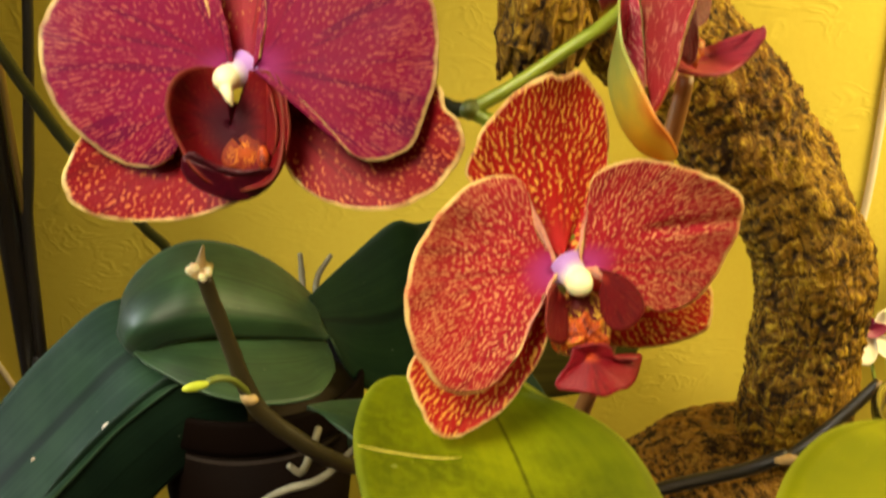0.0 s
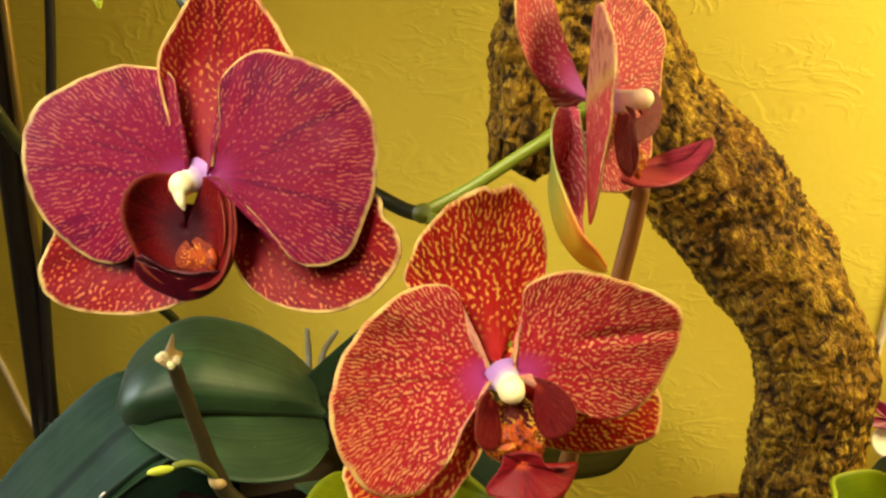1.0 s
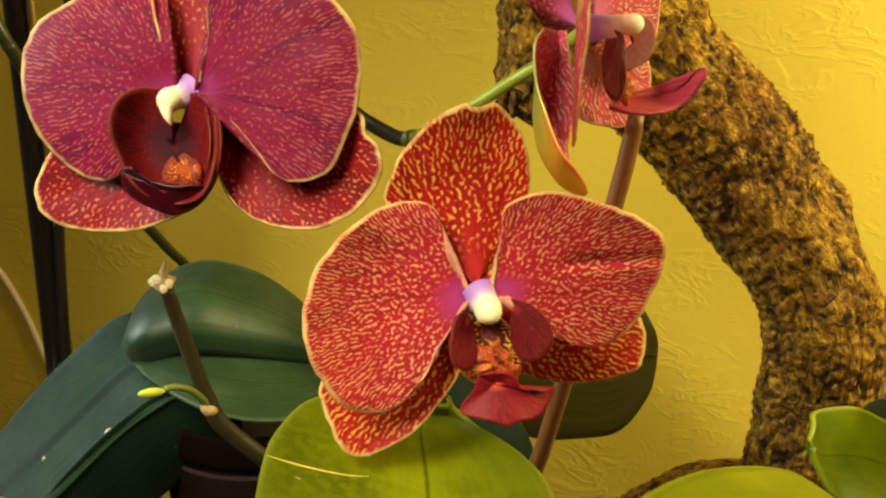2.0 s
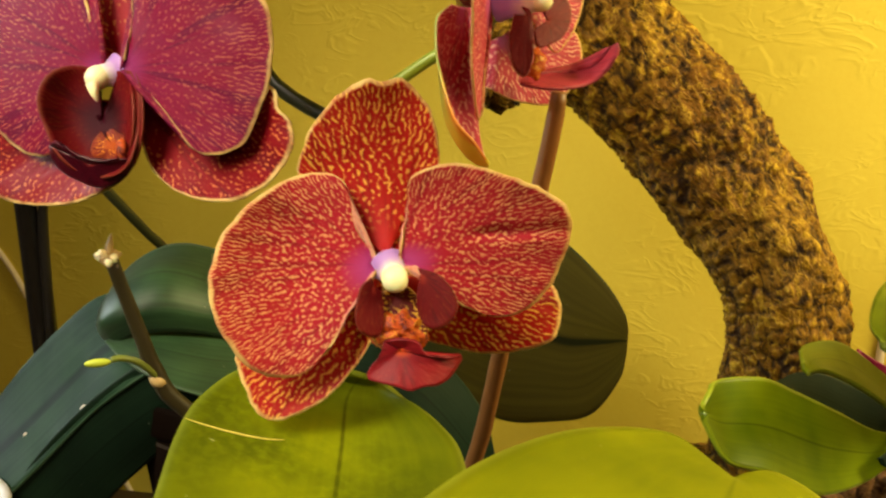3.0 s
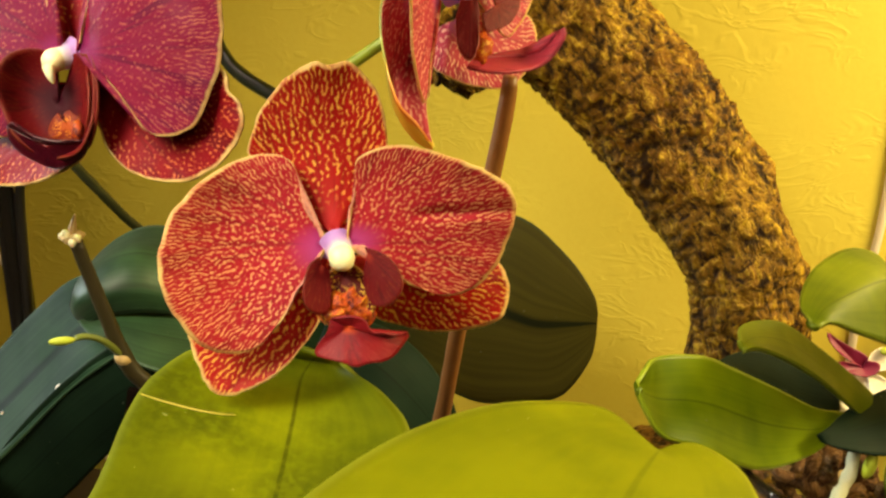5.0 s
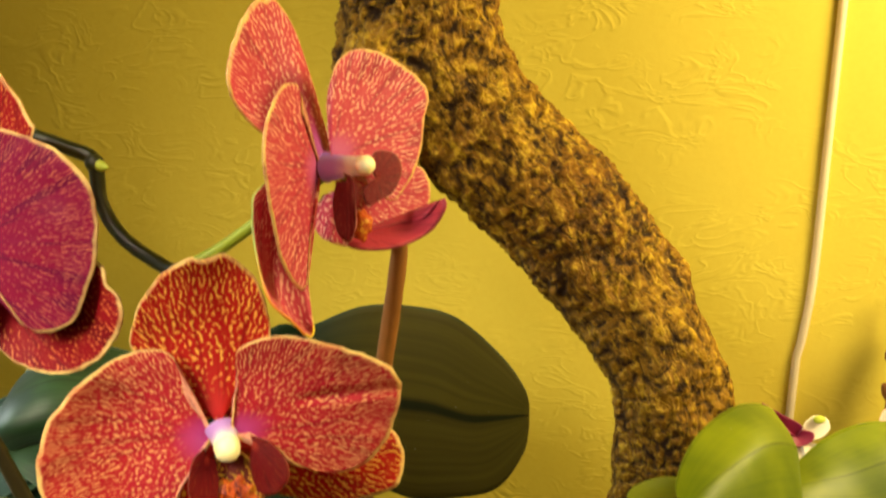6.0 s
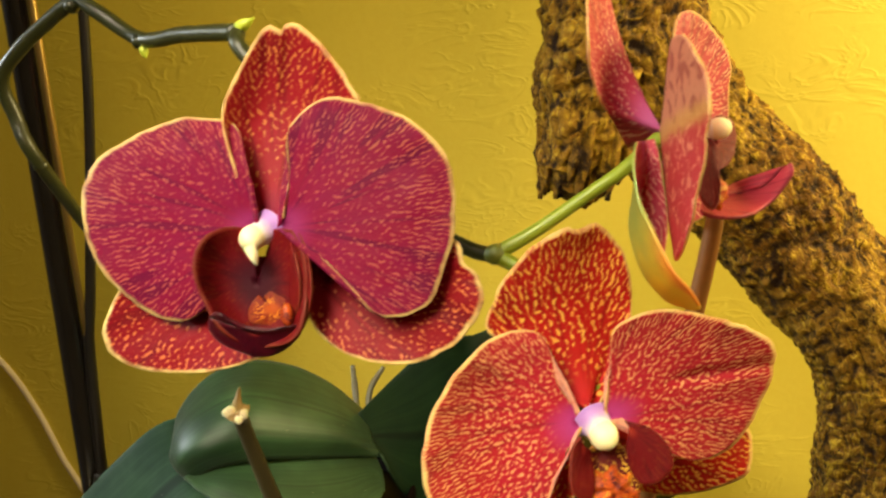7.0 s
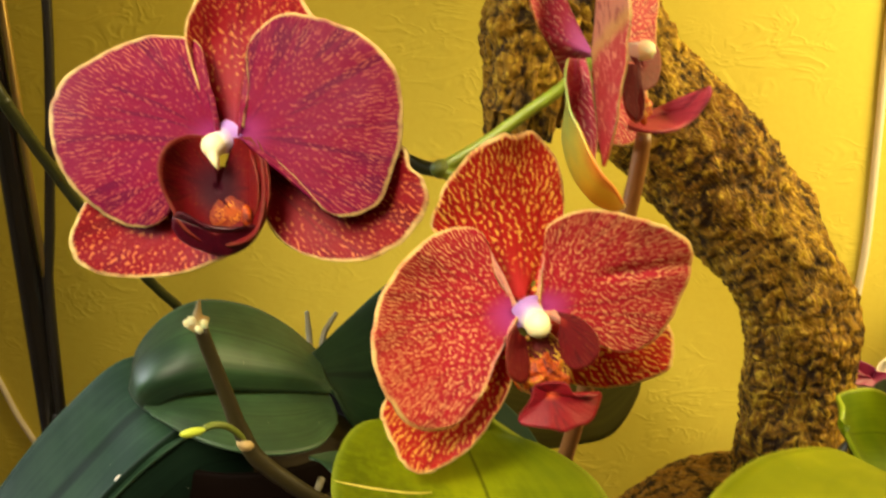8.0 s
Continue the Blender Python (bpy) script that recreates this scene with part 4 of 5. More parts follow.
old = thing("old_spike", (-0.033, 0.335, 0.206), "cut brown flower spike with a small yellow bud", "flower spike")
adopt(part("stalk", tube("stalk", [(-0.040, 0.420, 0.190), (-0.034, 0.365, 0.198), (-0.045, 0.320, 0.228), (-0.064, 0.302, 0.255), (-0.070, 0.298, 0.268), (-0.076, 0.294, 0.293), (-0.0812, 0.2905, 0.3165)], [0.0034, 0.0034, 0.0034, 0.0034, 0.0032, 0.0028, 0.0026], OLD_SPIKE, 60, 14, 0.08)), old)
adopt(part("sheath", blob("sheath", (-0.0698, 0.2970, 0.2668), [(0.0030, 0, 0.0010), (0, 0.0030, 0), (-0.0016, 0, 0.0034)], NODE, 10, 14, 0.12), label="straw-coloured node sheath"), old)
adopt(part("sheath", blob("sheath", (-0.0450, 0.3198, 0.2281), [(0.0026, 0, 0.002), (0, 0.0030, 0), (-0.0016, 0, 0.0026)], NODE, 10, 14, 0.12)), old)
adopt(part("cut_end", blob("cut_end", (-0.0815, 0.2900, 0.3175), [(0.0038, 0, 0.0006), (0, 0.0034, 0), (0, 0, 0.0026)], NODE, 14, 20, 0.35, 520), label="dry cream cut end with a torn tip"), old)
for k, (dx, dz) in enumerate(((-0.0032, 0.0004), (0.0030, 0.0002), (-0.0012, 0.0016), (0.0014, -0.0014))):
    adopt(part("dry_scale", blob("dry_scale", (-0.0815 + dx, 0.2880 - 0.0004 * k, 0.3180 + dz), [(0.0015, 0, 0.0004), (0, 0.0012, 0), (-0.0004, 0, 0.0017)], CAP, 8, 10, 0.3, 700)), old)
adopt(part("torn_tip", tube("torn_tip", [(-0.0815, 0.2895, 0.318), (-0.0808, 0.2895, 0.3225), (-0.0800, 0.290, 0.3268)], [0.0019, 0.0013, 0.0003], NODE, 12, 8, 0.3)), old)
adopt(part("side_shoot", tube("side_shoot", [(-0.069, 0.297, 0.2675), (-0.073, 0.290, 0.2765), (-0.077, 0.285, 0.2800), (-0.080, 0.282, 0.2802)], [0.0013, 0.0013, 0.0013, 0.0012], FORK, 24, 10)), old)
adopt(part("bud", blob("bud", (-0.0835, 0.2790, 0.2800), [(0, 0.0016, 0), (0, 0, 0.0017), (-0.0042, -0.002, 0)], BUD, 10, 12), label="small yellow-green bud"), old)

spike = thing("flower_spike", (-0.090, 0.420, 0.250), "dark green zigzag flower spike carrying the blooms", "flower spike")
ZIG = [(-0.075, 0.450, 0.190), (-0.144, 0.475, 0.256), (-0.148, 0.465, 0.270), (-0.156, 0.455, 0.285), (-0.176, 0.425, 0.332), (-0.187, 0.380, 0.392), (-0.194, 0.378, 0.413), (-0.194, 0.375, 0.433), (-0.161, 0.372, 0.458), (-0.150, 0.368, 0.455), (-0.1294, 0.361, 0.443), (-0.104, 0.338, 0.444), (-0.076, 0.311, 0.444)]
adopt(part("stalk", tube("stalk", ZIG, [0.0028] * 5 + [0.0030] * 8, SPIKE, 130, 14, 0.06)), spike)
RACHIS = [(-0.076, 0.311, 0.444), (-0.073, 0.304, 0.438), (-0.055, 0.300, 0.420), (-0.036, 0.299, 0.4125), (-0.0265, 0.298, 0.408), (-0.0245, 0.296, 0.394), (-0.016, 0.292, 0.3825), (0.000, 0.286, 0.3745), (0.008, 0.282, 0.3735)]
adopt(part("stalk", tube("stalk", RACHIS, [0.0026, 0.0027, 0.0026, 0.0026, 0.0027, 0.0025, 0.0025, 0.0025, 0.0026], SPIKE, 90, 14, 0.06)), spike)
for c in [(-0.1294, 0.360, 0.442), (-0.187, 0.380, 0.392), (-0.160, 0.371, 0.457), (-0.0255, 0.2965, 0.4075), (0.008, 0.281, 0.3740)]:
    adopt(part("node", blob("node", c, [(0.0034, 0, 0), (0, 0.0032, 0), (0, 0, 0.0032)], SPIKE if c[0] < 0 else FORK, 10, 12, 0.1)), spike)
for c, d in [((-0.128, 0.359, 0.439), (0.001, -0.001, -0.003)), ((-0.074, 0.310, 0.446), (0.004, -0.001, 0.002)), ((-0.0235, 0.2955, 0.4070), (0.004, -0.002, -0.0005))]:
    q = Vector(c)
    adopt(part("bract", tube("bract", [q - Vector(d) * 0.4, q + Vector(d) * 0.3, q + Vector(d) * 1.1], [0.0020, 0.0018, 0.0004], BUD, 10, 8, 0.2), label="small yellow dry bract"), spike)
adopt(part("pedicel", tube("pedicel", [(0.008, 0.282, 0.3735), (0.022, 0.283, 0.3815), (0.038, 0.283, 0.3925), (0.048, 0.285, 0.399), (0.061, 0.291, 0.409)], [0.0024, 0.0021, 0.0020, 0.0021, 0.0024], PEDICEL, 40, 12), label="bright green pedicel"), spike)
adopt(part("pedicel", tube("pedicel", [(0.008, 0.282, 0.3735), (0.018, 0.276, 0.368), (0.030, 0.262, 0.352), (0.037, 0.250, 0.341)], [0.0024, 0.0022, 0.0020, 0.0022], PEDICEL, 30, 12)), spike)
adopt(part("pedicel", tube("pedicel", [(-0.058, 0.300, 0.423), (-0.060, 0.290, 0.412), (-0.058, 0.278, 0.398), (-0.056, 0.269, 0.391)], [0.0022, 0.0021, 0.0020, 0.0022], PEDICEL, 30, 12)), spike)
tagged(new("brown_spike", tube("brown_spike", [(0.030, 0.350, 0.150), (0.052, 0.330, 0.230), (0.0585, 0.318, 0.262), (0.0635, 0.310, 0.290), (0.0735, 0.305, 0.343), (0.0785, 0.303, 0.372), (0.0795, 0.302, 0.382)], [0.0034, 0.0034, 0.0033, 0.0033, 0.0032, 0.0031, 0.0026], BROWN_STEM, 70, 14, 0.05)), "upright reddish brown flower stem behind the blooms", "flower stem")

# ---- the three blooms ----
def column(face, root, tip, size, parent, cap_label="cream rounded anther cap"):
    """The violet column between the petals, with its pale cap."""
    a, b = Vector(face.at(*root)), Vector(face.at(*tip))
    d = (b - a)
    side = d.orthogonal().normalized()
    col = part("column", tube("column", [a - d * 0.25, a, a + d * 0.5, b], [size * 1.45, size * 1.20, size * 0.95, size * 0.82], COLUMN, 24, 18))
    adopt(col, parent)
    up = d.normalized().cross(side)
    cap = part("anther_cap", blob("anther_cap", b, [side * size * 0.95, up * size * 0.95, d.normalized() * size * 1.05], CAP, 12, 16, 0.05))
    adopt(cap, col)
    cap["label"] = cap_label
    return col


def lip_lobe(face, base, outline, depth, material, parent, label="", name="lip_lobe"):
    return petal(name, face, base, outline, depth, (material,), parent, 0.0009, 0.6, label, 40, 12)


# each Face is set from a camera position; the outlines fit that view
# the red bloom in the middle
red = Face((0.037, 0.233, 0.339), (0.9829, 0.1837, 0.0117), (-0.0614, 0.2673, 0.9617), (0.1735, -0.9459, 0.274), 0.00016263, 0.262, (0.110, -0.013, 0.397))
bloom = thing("orchid_bloom", red.at(0, 0, -8), "open red orchid bloom netted with yellow, yellow-rimmed petals", "flower", "blooms of the spike")
petal("dorsal_sepal", red, (-5, 10), [(-28, 20), (-70, 90), (-140, 140), (-157, 165), (-148, 200), (-133, 240), (-95, 288), (-45, 322), (-15, 316), (25, 321), (65, 280), (84, 230), (90, 175), (78, 120), (45, 60), (18, 20)],
      lambda a, b, s: -10 - 4 * math.sin(math.pi * min(1, s)) - 0.00030 * (a + 20) ** 2 + 9 * (b / 320) ** 2 - 0.028 * a * b / 320, (PETAL_SEPAL_RED, PETAL_BACK), bloom)
petal("lateral_sepal", red, (-15, -30), [(-50, -35), (-150, -70), (-235, -125), (-262, -165), (-250, -212), (-228, -257), (-208, -276), (-165, -270), (-110, -240), (-70, -200), (-35, -150), (-20, -100), (-8, -45)],
      lambda a, b, s: -13 - 5 * math.sin(math.pi * s * 0.8), (PETAL_SEPAL_RED, PETAL_BACK), bloom)
petal("lateral_sepal", red, (20, -30), [(50, -25), (150, -20), (250, -15), (290, -40), (311, -80), (306, -122), (290, -148), (235, -163), (175, -167), (115, -155), (65, -137), (30, -90)],
      lambda a, b, s: -14 - 16 * s, (PETAL_SEPAL_RED, PETAL_BACK), bloom)
petal("petal", red, (-15, -5), [(-25, 15), (-58, 60), (-68, 115), (-85, 148), (-125, 159), (-185, 145), (-245, 105), (-295, 50), (-316, -20), (-311, -80), (-285, -130), (-245, -180), (-185, -200), (-135, -185), (-95, -130), (-68, -80), (-28, -25)],
      lambda a, b, s: -9 + (6 + 0.02 * b) * math.hypot(a + 15, b + 5) / 300 + 11.0 * max(0, (-a - 150) / 170) ** 1.3, (PETAL_RED, PETAL_BACK), bloom)
petal("petal", red, (20, -5), [(22, 15), (30, 70), (33, 135), (50, 160), (105, 175), (160, 168), (215, 150), (275, 125), (310, 98), (323, 55), (310, 10), (290, -40), (255, -80), (215, -98), (175, -95), (125, -70), (98, -38), (48, -5)],
      lambda a, b, s: -8 + math.hypot(a - 20, b + 5) / 250 * (-4 + 0.06 * (b - 30)) + 2.0 * max(0, b / 100) - 2.2 * math.exp(-(((b - 52 - 0.05 * (a - 200)) / 9) ** 2)) * (1 if a > 190 else max(0, (a - 120) / 70)), (PETAL_RED, PETAL_BACK), bloom)
lip = lip_lobe(red, (20, -152), [(-10, -136), (-18, -162), (-40, -198), (-12, -208), (14, -214), (37, -222), (62, -214), (88, -212), (112, -195), (132, -163), (96, -170), (62, -158), (50, -138), (20, -132), (-10, -136)], lambda a, b, s: -5 + 3 * s - 0.0009 * (a - 30) ** 2, LIP_RED, bloom, "glossy raspberry anchor-shaped lip", "lip")
lip_lobe(red, (-25, -40), [(-30, -25), (-48, -42), (-58, -80), (-55, -110), (-35, -128), (-15, -125), (-8, -90), (-12, -50)], lambda a, b, s: -6 + 0.10 * (-a - 20), LIP, lip, "", "side_lobe")
lip_lobe(red, (55, -20), [(50, -8), (85, -20), (112, -50), (118, -80), (100, -108), (70, -115), (52, -90), (48, -50)], lambda a, b, s: -7 + 0.05 * (a - 50), LIP, lip, "", "side_lobe")
lip_lobe(red, (15, -60), [(-20, -60), (-35, -105), (-20, -145), (15, -155), (55, -145), (70, -110), (50, -60), (20, -40), (-20, -60)], lambda a, b, s: -11 + 2.5 * s, THROAT, lip, "", "throat")
lip_lobe(red, (20, -118), [(-4, -84), (-20, -96), (-14, -112), (-34, -124), (-22, -146), (0, -142), (14, -158), (36, -146), (56, -154), (72, -130), (58, -114), (66, -94), (42, -98), (30, -78), (14, -92), (-4, -84)], lambda a, b, s: -9.5 + 3.0 * (1 - s * s) + 1.6 * noise.noise((a * 0.12, b * 0.12, 3)), CALLUS, lip, "orange warty callus", "callus")
column(red, (5, -10, -10), (10, -27, -6), 0.0042, bloom)

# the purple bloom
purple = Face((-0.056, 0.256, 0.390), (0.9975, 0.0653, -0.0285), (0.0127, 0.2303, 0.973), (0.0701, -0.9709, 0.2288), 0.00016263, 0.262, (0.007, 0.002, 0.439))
bloom = thing("orchid_bloom", purple.at(0, 0, -6), "open purple-red orchid bloom with pale dotted veins and golden rims", "flower", "blooms of the spike")
petal("dorsal_sepal", purple, (5, 0), [(-20, 10), (-50, 80), (-77, 185), (-65, 235), (-40, 285), (-10, 335), (5, 348), (25, 337), (35, 350), (60, 348), (95, 315), (130, 270), (150, 235), (160, 217), (120, 130), (70, 60), (28, 10)],
      lambda a, b, s: -7 - 6 * math.sin(math.pi * s) + 2 * s * s, (PETAL_DORSAL, PETAL_BACK), bloom)
petal("lateral_sepal", purple, (0, -60), [(-60, -60), (-200, -85), (-262, -112), (-292, -165), (-297, -195), (-280, -230), (-235, -253), (-175, -260), (-105, -258), (-45, -243), (15, -215), (35, -170), (20, -90)],
      lambda a, b, s: -6 + 0.085 * min(a, 0) - 2 * math.sin(math.pi * s) - 9 * (1 - s) ** 2, (PETAL_SEPAL, SEPAL_BACK), bloom)
petal("lateral_sepal", purple, (25, -40), [(50, -90), (65, -140), (95, -195), (145, -230), (205, -243), (265, -240), (335, -205), (370, -155), (380, -120), (366, -85), (345, -70), (330, -30), (250, -15), (150, -10), (60, -20)],
      lambda a, b, s: -6 + 0.045 * a - 3 * math.sin(math.pi * s) - 9 * (1 - s) ** 2, (PETAL_SEPAL, SEPAL_BACK), bloom)
petal("petal", purple, (-15, -5), [(-22, 12), (-33, 85), (-45, 155), (-65, 180), (-105, 187), (-155, 187), (-215, 165), (-300, 118), (-325, 75), (-332, 20), (-322, -30), (-295, -85), (-250, -130), (-205, -160), (-160, -170), (-120, -155), (-105, -130), (-70, -75), (-28, -22)],
      lambda a, b, s: -2.5 + 0.085 * a + 2.5 * math.sin(math.pi * s), (PETAL_PURPLE,), bloom)
petal("petal", purple, (20, -5), [(30, 12), (40, 85), (37, 160), (55, 190), (85, 215), (115, 225), (155, 218), (225, 200), (285, 160), (320, 115), (330, 55), (330, -15), (315, -65), (295, -125), (260, -155), (215, -162), (185, -150), (145, -105), (105, -65), (50, -30)],
      lambda a, b, s: -3 + 15 * (1 - math.exp(-max(a, 0) / 110)), (PETAL_PURPLE,), bloom)
def cup(a, b, s):
    """The hollow between the side lobes: deep in the middle, flaring to a rim that stands out."""
    return -3.5 * (1 - s * s) + (-4 + 0.10 * abs(a + 20) + 5 * max(0, (-b - 120) / 90)) * s ** 2.4


lip = lip_lobe(purple, (-24, -190), [(-104, -160), (-104, -182), (-84, -206), (-50, -222), (-10, -232), (28, -220), (54, -196), (60, -178), (36, -182), (0, -185), (-36, -180), (-66, -168), (-90, -154), (-104, -160)], lambda a, b, s: 5.0 + 1.0 * s - 0.0005 * (a + 20) ** 2 - 0.12 * (-b - 190), LIP_TONGUE, bloom, "dark glossy folded lip", "lip")
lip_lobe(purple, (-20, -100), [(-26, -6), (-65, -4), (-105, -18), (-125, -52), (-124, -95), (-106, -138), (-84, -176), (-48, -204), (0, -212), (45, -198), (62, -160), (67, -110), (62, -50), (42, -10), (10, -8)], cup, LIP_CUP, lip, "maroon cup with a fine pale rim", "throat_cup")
lip_lobe(purple, (44, -30), [(34, -8), (50, -8), (66, -40), (76, -100), (71, -152), (54, -188), (40, -184), (56, -146), (60, -100), (50, -48)], lambda a, b, s: -3 + 0.13 * (a - 20) + 1.2 * s, LIP, lip, "", "side_lobe")
lip_lobe(purple, (6, -146), [(-18, -122), (-30, -138), (-36, -154), (-30, -172), (-8, -174), (8, -178), (26, -174), (40, -166), (44, -146), (36, -132), (18, -124), (4, -116), (-8, -124)], lambda a, b, s: -1.8 + 0.8 * (1 - s * s), CALLUS_STREAKS, lip, "orange-streaked callus", "callus")
adopt(part("tooth", blob("tooth", purple.at(34, -158, 3), [purple.r * 0.0018, purple.n * 0.0014, purple.u * 0.0034], CALLUS, 12, 16, 0.15, 500), label="bright orange tooth"), lip)
col = column(purple, (0, -8, -5), (-26, -22, -1), 0.0040, bloom, "cream cap with a yellow spot and a small tooth")
adopt(part("tooth", tube("tooth", [purple.at(-30, -38, 3), purple.at(-24, -55, 3.5), purple.at(-18, -70, 3)], [0.0020, 0.0014, 0.0003], CAP, 10, 8)), col)

# the bloom seen from its side
SIDE_SEPAL = [
    [(0.048, 0.262, 0.410), (0.052, 0.272, 0.409), (0.055, 0.272, 0.409)],
    [(0.046, 0.252, 0.407), (0.052, 0.270, 0.405), (0.056, 0.268, 0.405)],
    [(0.046, 0.249, 0.402), (0.052, 0.272, 0.398), (0.057, 0.268, 0.399)],
    [(0.047, 0.246, 0.396), (0.049, 0.270, 0.391), (0.058, 0.268, 0.391)],
    [(0.050, 0.240, 0.389), (0.047, 0.264, 0.384), (0.058, 0.266, 0.384)],
    [(0.054, 0.236, 0.380), (0.049, 0.257, 0.375), (0.057, 0.265, 0.376)],
    [(0.059, 0.238, 0.374), (0.055, 0.254, 0.367), (0.059, 0.260, 0.369)],
    [(0.062, 0.240, 0.369), (0.061, 0.250, 0.365), (0.062, 0.252, 0.366)],
    [(0.062, 0.240, 0.369), (0.063, 0.243, 0.367), (0.063, 0.244, 0.367)],
]
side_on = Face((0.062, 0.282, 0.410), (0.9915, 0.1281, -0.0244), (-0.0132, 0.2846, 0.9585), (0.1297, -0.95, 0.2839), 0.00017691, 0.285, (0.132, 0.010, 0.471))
bloom = thing("orchid_bloom", side_on.at(-20, 0, 0), "pink-red orchid bloom turned to the side, yellow-rimmed petals", "flower", "blooms of the spike")
petal("dorsal_sepal", side_on, (-10, 6), [(-2, 40), (-38, 160), (-70, 250), (-98, 293), (-110, 303), (-120, 297), (-138, 295), (-165, 250), (-185, 185), (-184, 135), (-160, 92), (-112, 50), (-60, 20), (-16, -10)],
      lambda a, b, s: -4 - s * 0.28 * (a + 105), (PETAL_PINK, PETAL_BACK), bloom)
petal("petal", side_on, (0, 10), [(-5, 30), (-10, 120), (0, 165), (20, 200), (50, 212), (90, 205), (140, 175), (165, 150), (172, 130), (165, 90), (160, 40), (145, -10), (120, -50), (105, -57), (50, -15)],
      lambda a, b, s: 4 - 0.20 * max(a, 0), (PETAL_PINK, PETAL_BACK), bloom)
petal("lateral_sepal", side_on, (10, -40), [(60, 10), (130, 10), (160, 5), (174, -20), (175, -60), (160, -90), (120, -130), (40, -142), (-20, -125), (-32, -80), (-15, -50)],
      lambda a, b, s: -10 - 0.20 * max(a, 0) - 3 * s, (PETAL_PINK, SEPAL_BACK), bloom)
cupped("lateral_sepal", SIDE_SEPAL, (SEPAL_BACK, PETAL_PINK), bloom)
petal("petal", side_on, (-22, -10), [(-20, 5), (-35, 45), (-55, 85), (-58, 130), (-68, 142), (-85, 138), (-105, 100), (-118, 50), (-120, 0), (-112, -60), (-100, -120), (-85, -180), (-60, -220), (-45, -218), (-40, -130), (-28, -55)],
      lambda a, b, s: 3 - 0.60 * (a + 25), (PETAL_PINK, SIDE_PETAL_BACK), bloom)
lip = lip_lobe(side_on, (50, -118), [(40, -124), (30, -140), (60, -148), (100, -146), (140, -134), (172, -116), (192, -94), (203, -66), (196, -56), (182, -78), (168, -90), (150, -92), (128, -102), (100, -106), (70, -112)], lambda a, b, s: 6 - 0.035 * (a - 20) - 0.32 * (b + 140) * min(1, max(0, (200 - a) / 60)), LIP_PINK, bloom, "raspberry lip curling up at its tip", "lip")
lip_lobe(side_on, (30, -30), [(20, -15), (38, -25), (44, -70), (42, -120), (30, -140), (10, -120), (2, -70), (8, -30)], lambda a, b, s: 12, SIDE_LOBE, lip, "", "side_lobe")
lip_lobe(side_on, (80, -20), [(70, 0), (75, 25), (95, 30), (118, 20), (125, -10), (110, -45), (85, -62), (65, -70), (55, -40)], lambda a, b, s: -2 - 0.12 * (a - 80), SIDE_LOBE, lip, "", "side_lobe")
adopt(part("callus", blob("callus", side_on.at(52, -108, 6), [side_on.r * 0.0034, side_on.n * 0.0020, side_on.u * 0.0046], CALLUS, 10, 14, 0.4, 500), label="orange callus"), lip)
column(side_on, (4, -2, 2), (58, 0, 8), 0.0034, bloom)

# ---- the yellow-green leaves in front ----
front = thing("orchid_plant", (0.05, 0.10, TOP), "potted orchid with broad matt yellow-green leaves", "plant")
broad = leaf("leaf", LEAF_FRONT, LEAF_LIME_SHADED, front, thick=0.0018, crease=0.55)
leaf("leaf", LEAF_NEAR, LEAF_LIME, front, thick=0.0018, crease=0.45)
adopt(part("stem", tube("stem", [(0.060, 0.090, TOP), (0.070, 0.105, 0.16), (0.080, 0.120, 0.24), (0.100, 0.122, 0.297)], [0.010, 0.011, 0.011, 0.006], LEAF_FRESH, 24, 14)), front)
adopt(part("stem", tube("stem", [(0.070, 0.105, 0.16), (0.045, 0.140, 0.205), (0.026, 0.166, 0.236)], [0.010, 0.008, 0.006], LEAF_FRESH, 20, 14)), front)
line = [laid(broad, (x, y, 0.5), (0, 0, -1)) for x, y in ((-0.0243, 0.2257), (-0.0185, 0.2254), (-0.0116, 0.2256), (-0.0048, 0.2263), (0.0010, 0.2277), (0.0050, 0.2295))]
adopt(part("scratch", tube("scratch", line, [0.0001, 0.00022, 0.00026, 0.00026, 0.00022, 0.0001], SCRATCH, 30, 6), label="fine golden scratch across the leaf"), front)

# ---- the small orchid in a clear pot ----
small = thing("small_orchid", (0.215, 0.290, TOP), "small orchid with fresh green oval leaves", "plant")
leaf("leaf", SMALL_LEAF_WIDE, LEAF_GLOSSY, small, thick=0.0014)
# Leaf added in place of the shadow that falls on the wide leaf.
leaf("leaf", SMALL_LEAF_SHADOW, LEAF_SHADY, small, thick=0.0014, label="dark green leaf added for the narrow leaf's shadow")
leaf("leaf", SMALL_LEAF_NARROW, LEAF_FRESH, small, thick=0.0014)
leaf("leaf", SMALL_LEAF_ROUND, LEAF_FRESH, small, thick=0.0014, crease=0.5)
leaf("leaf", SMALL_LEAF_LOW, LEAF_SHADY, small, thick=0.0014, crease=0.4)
leaf("leaf", SMALL_LEAF_RIGHT, LEAF_FRESH, small, thick=0.0014)
adopt(part("crown", blob("crown", (0.222, 0.292, 0.250), [(0.005, 0, 0), (0, 0.005, 0), (0, 0, 0.012)], LEAF_FRESH)), small)
adopt(part("root", tube("root", [(0.204, 0.284, 0.270), (0.200, 0.276, 0.256), (0.192, 0.266, 0.246), (0.187, 0.262, 0.230)], [0.0018, 0.0022, 0.0025, 0.0026], ROOT, 40, 12, 0.35), label="thick silver-green root"), small)
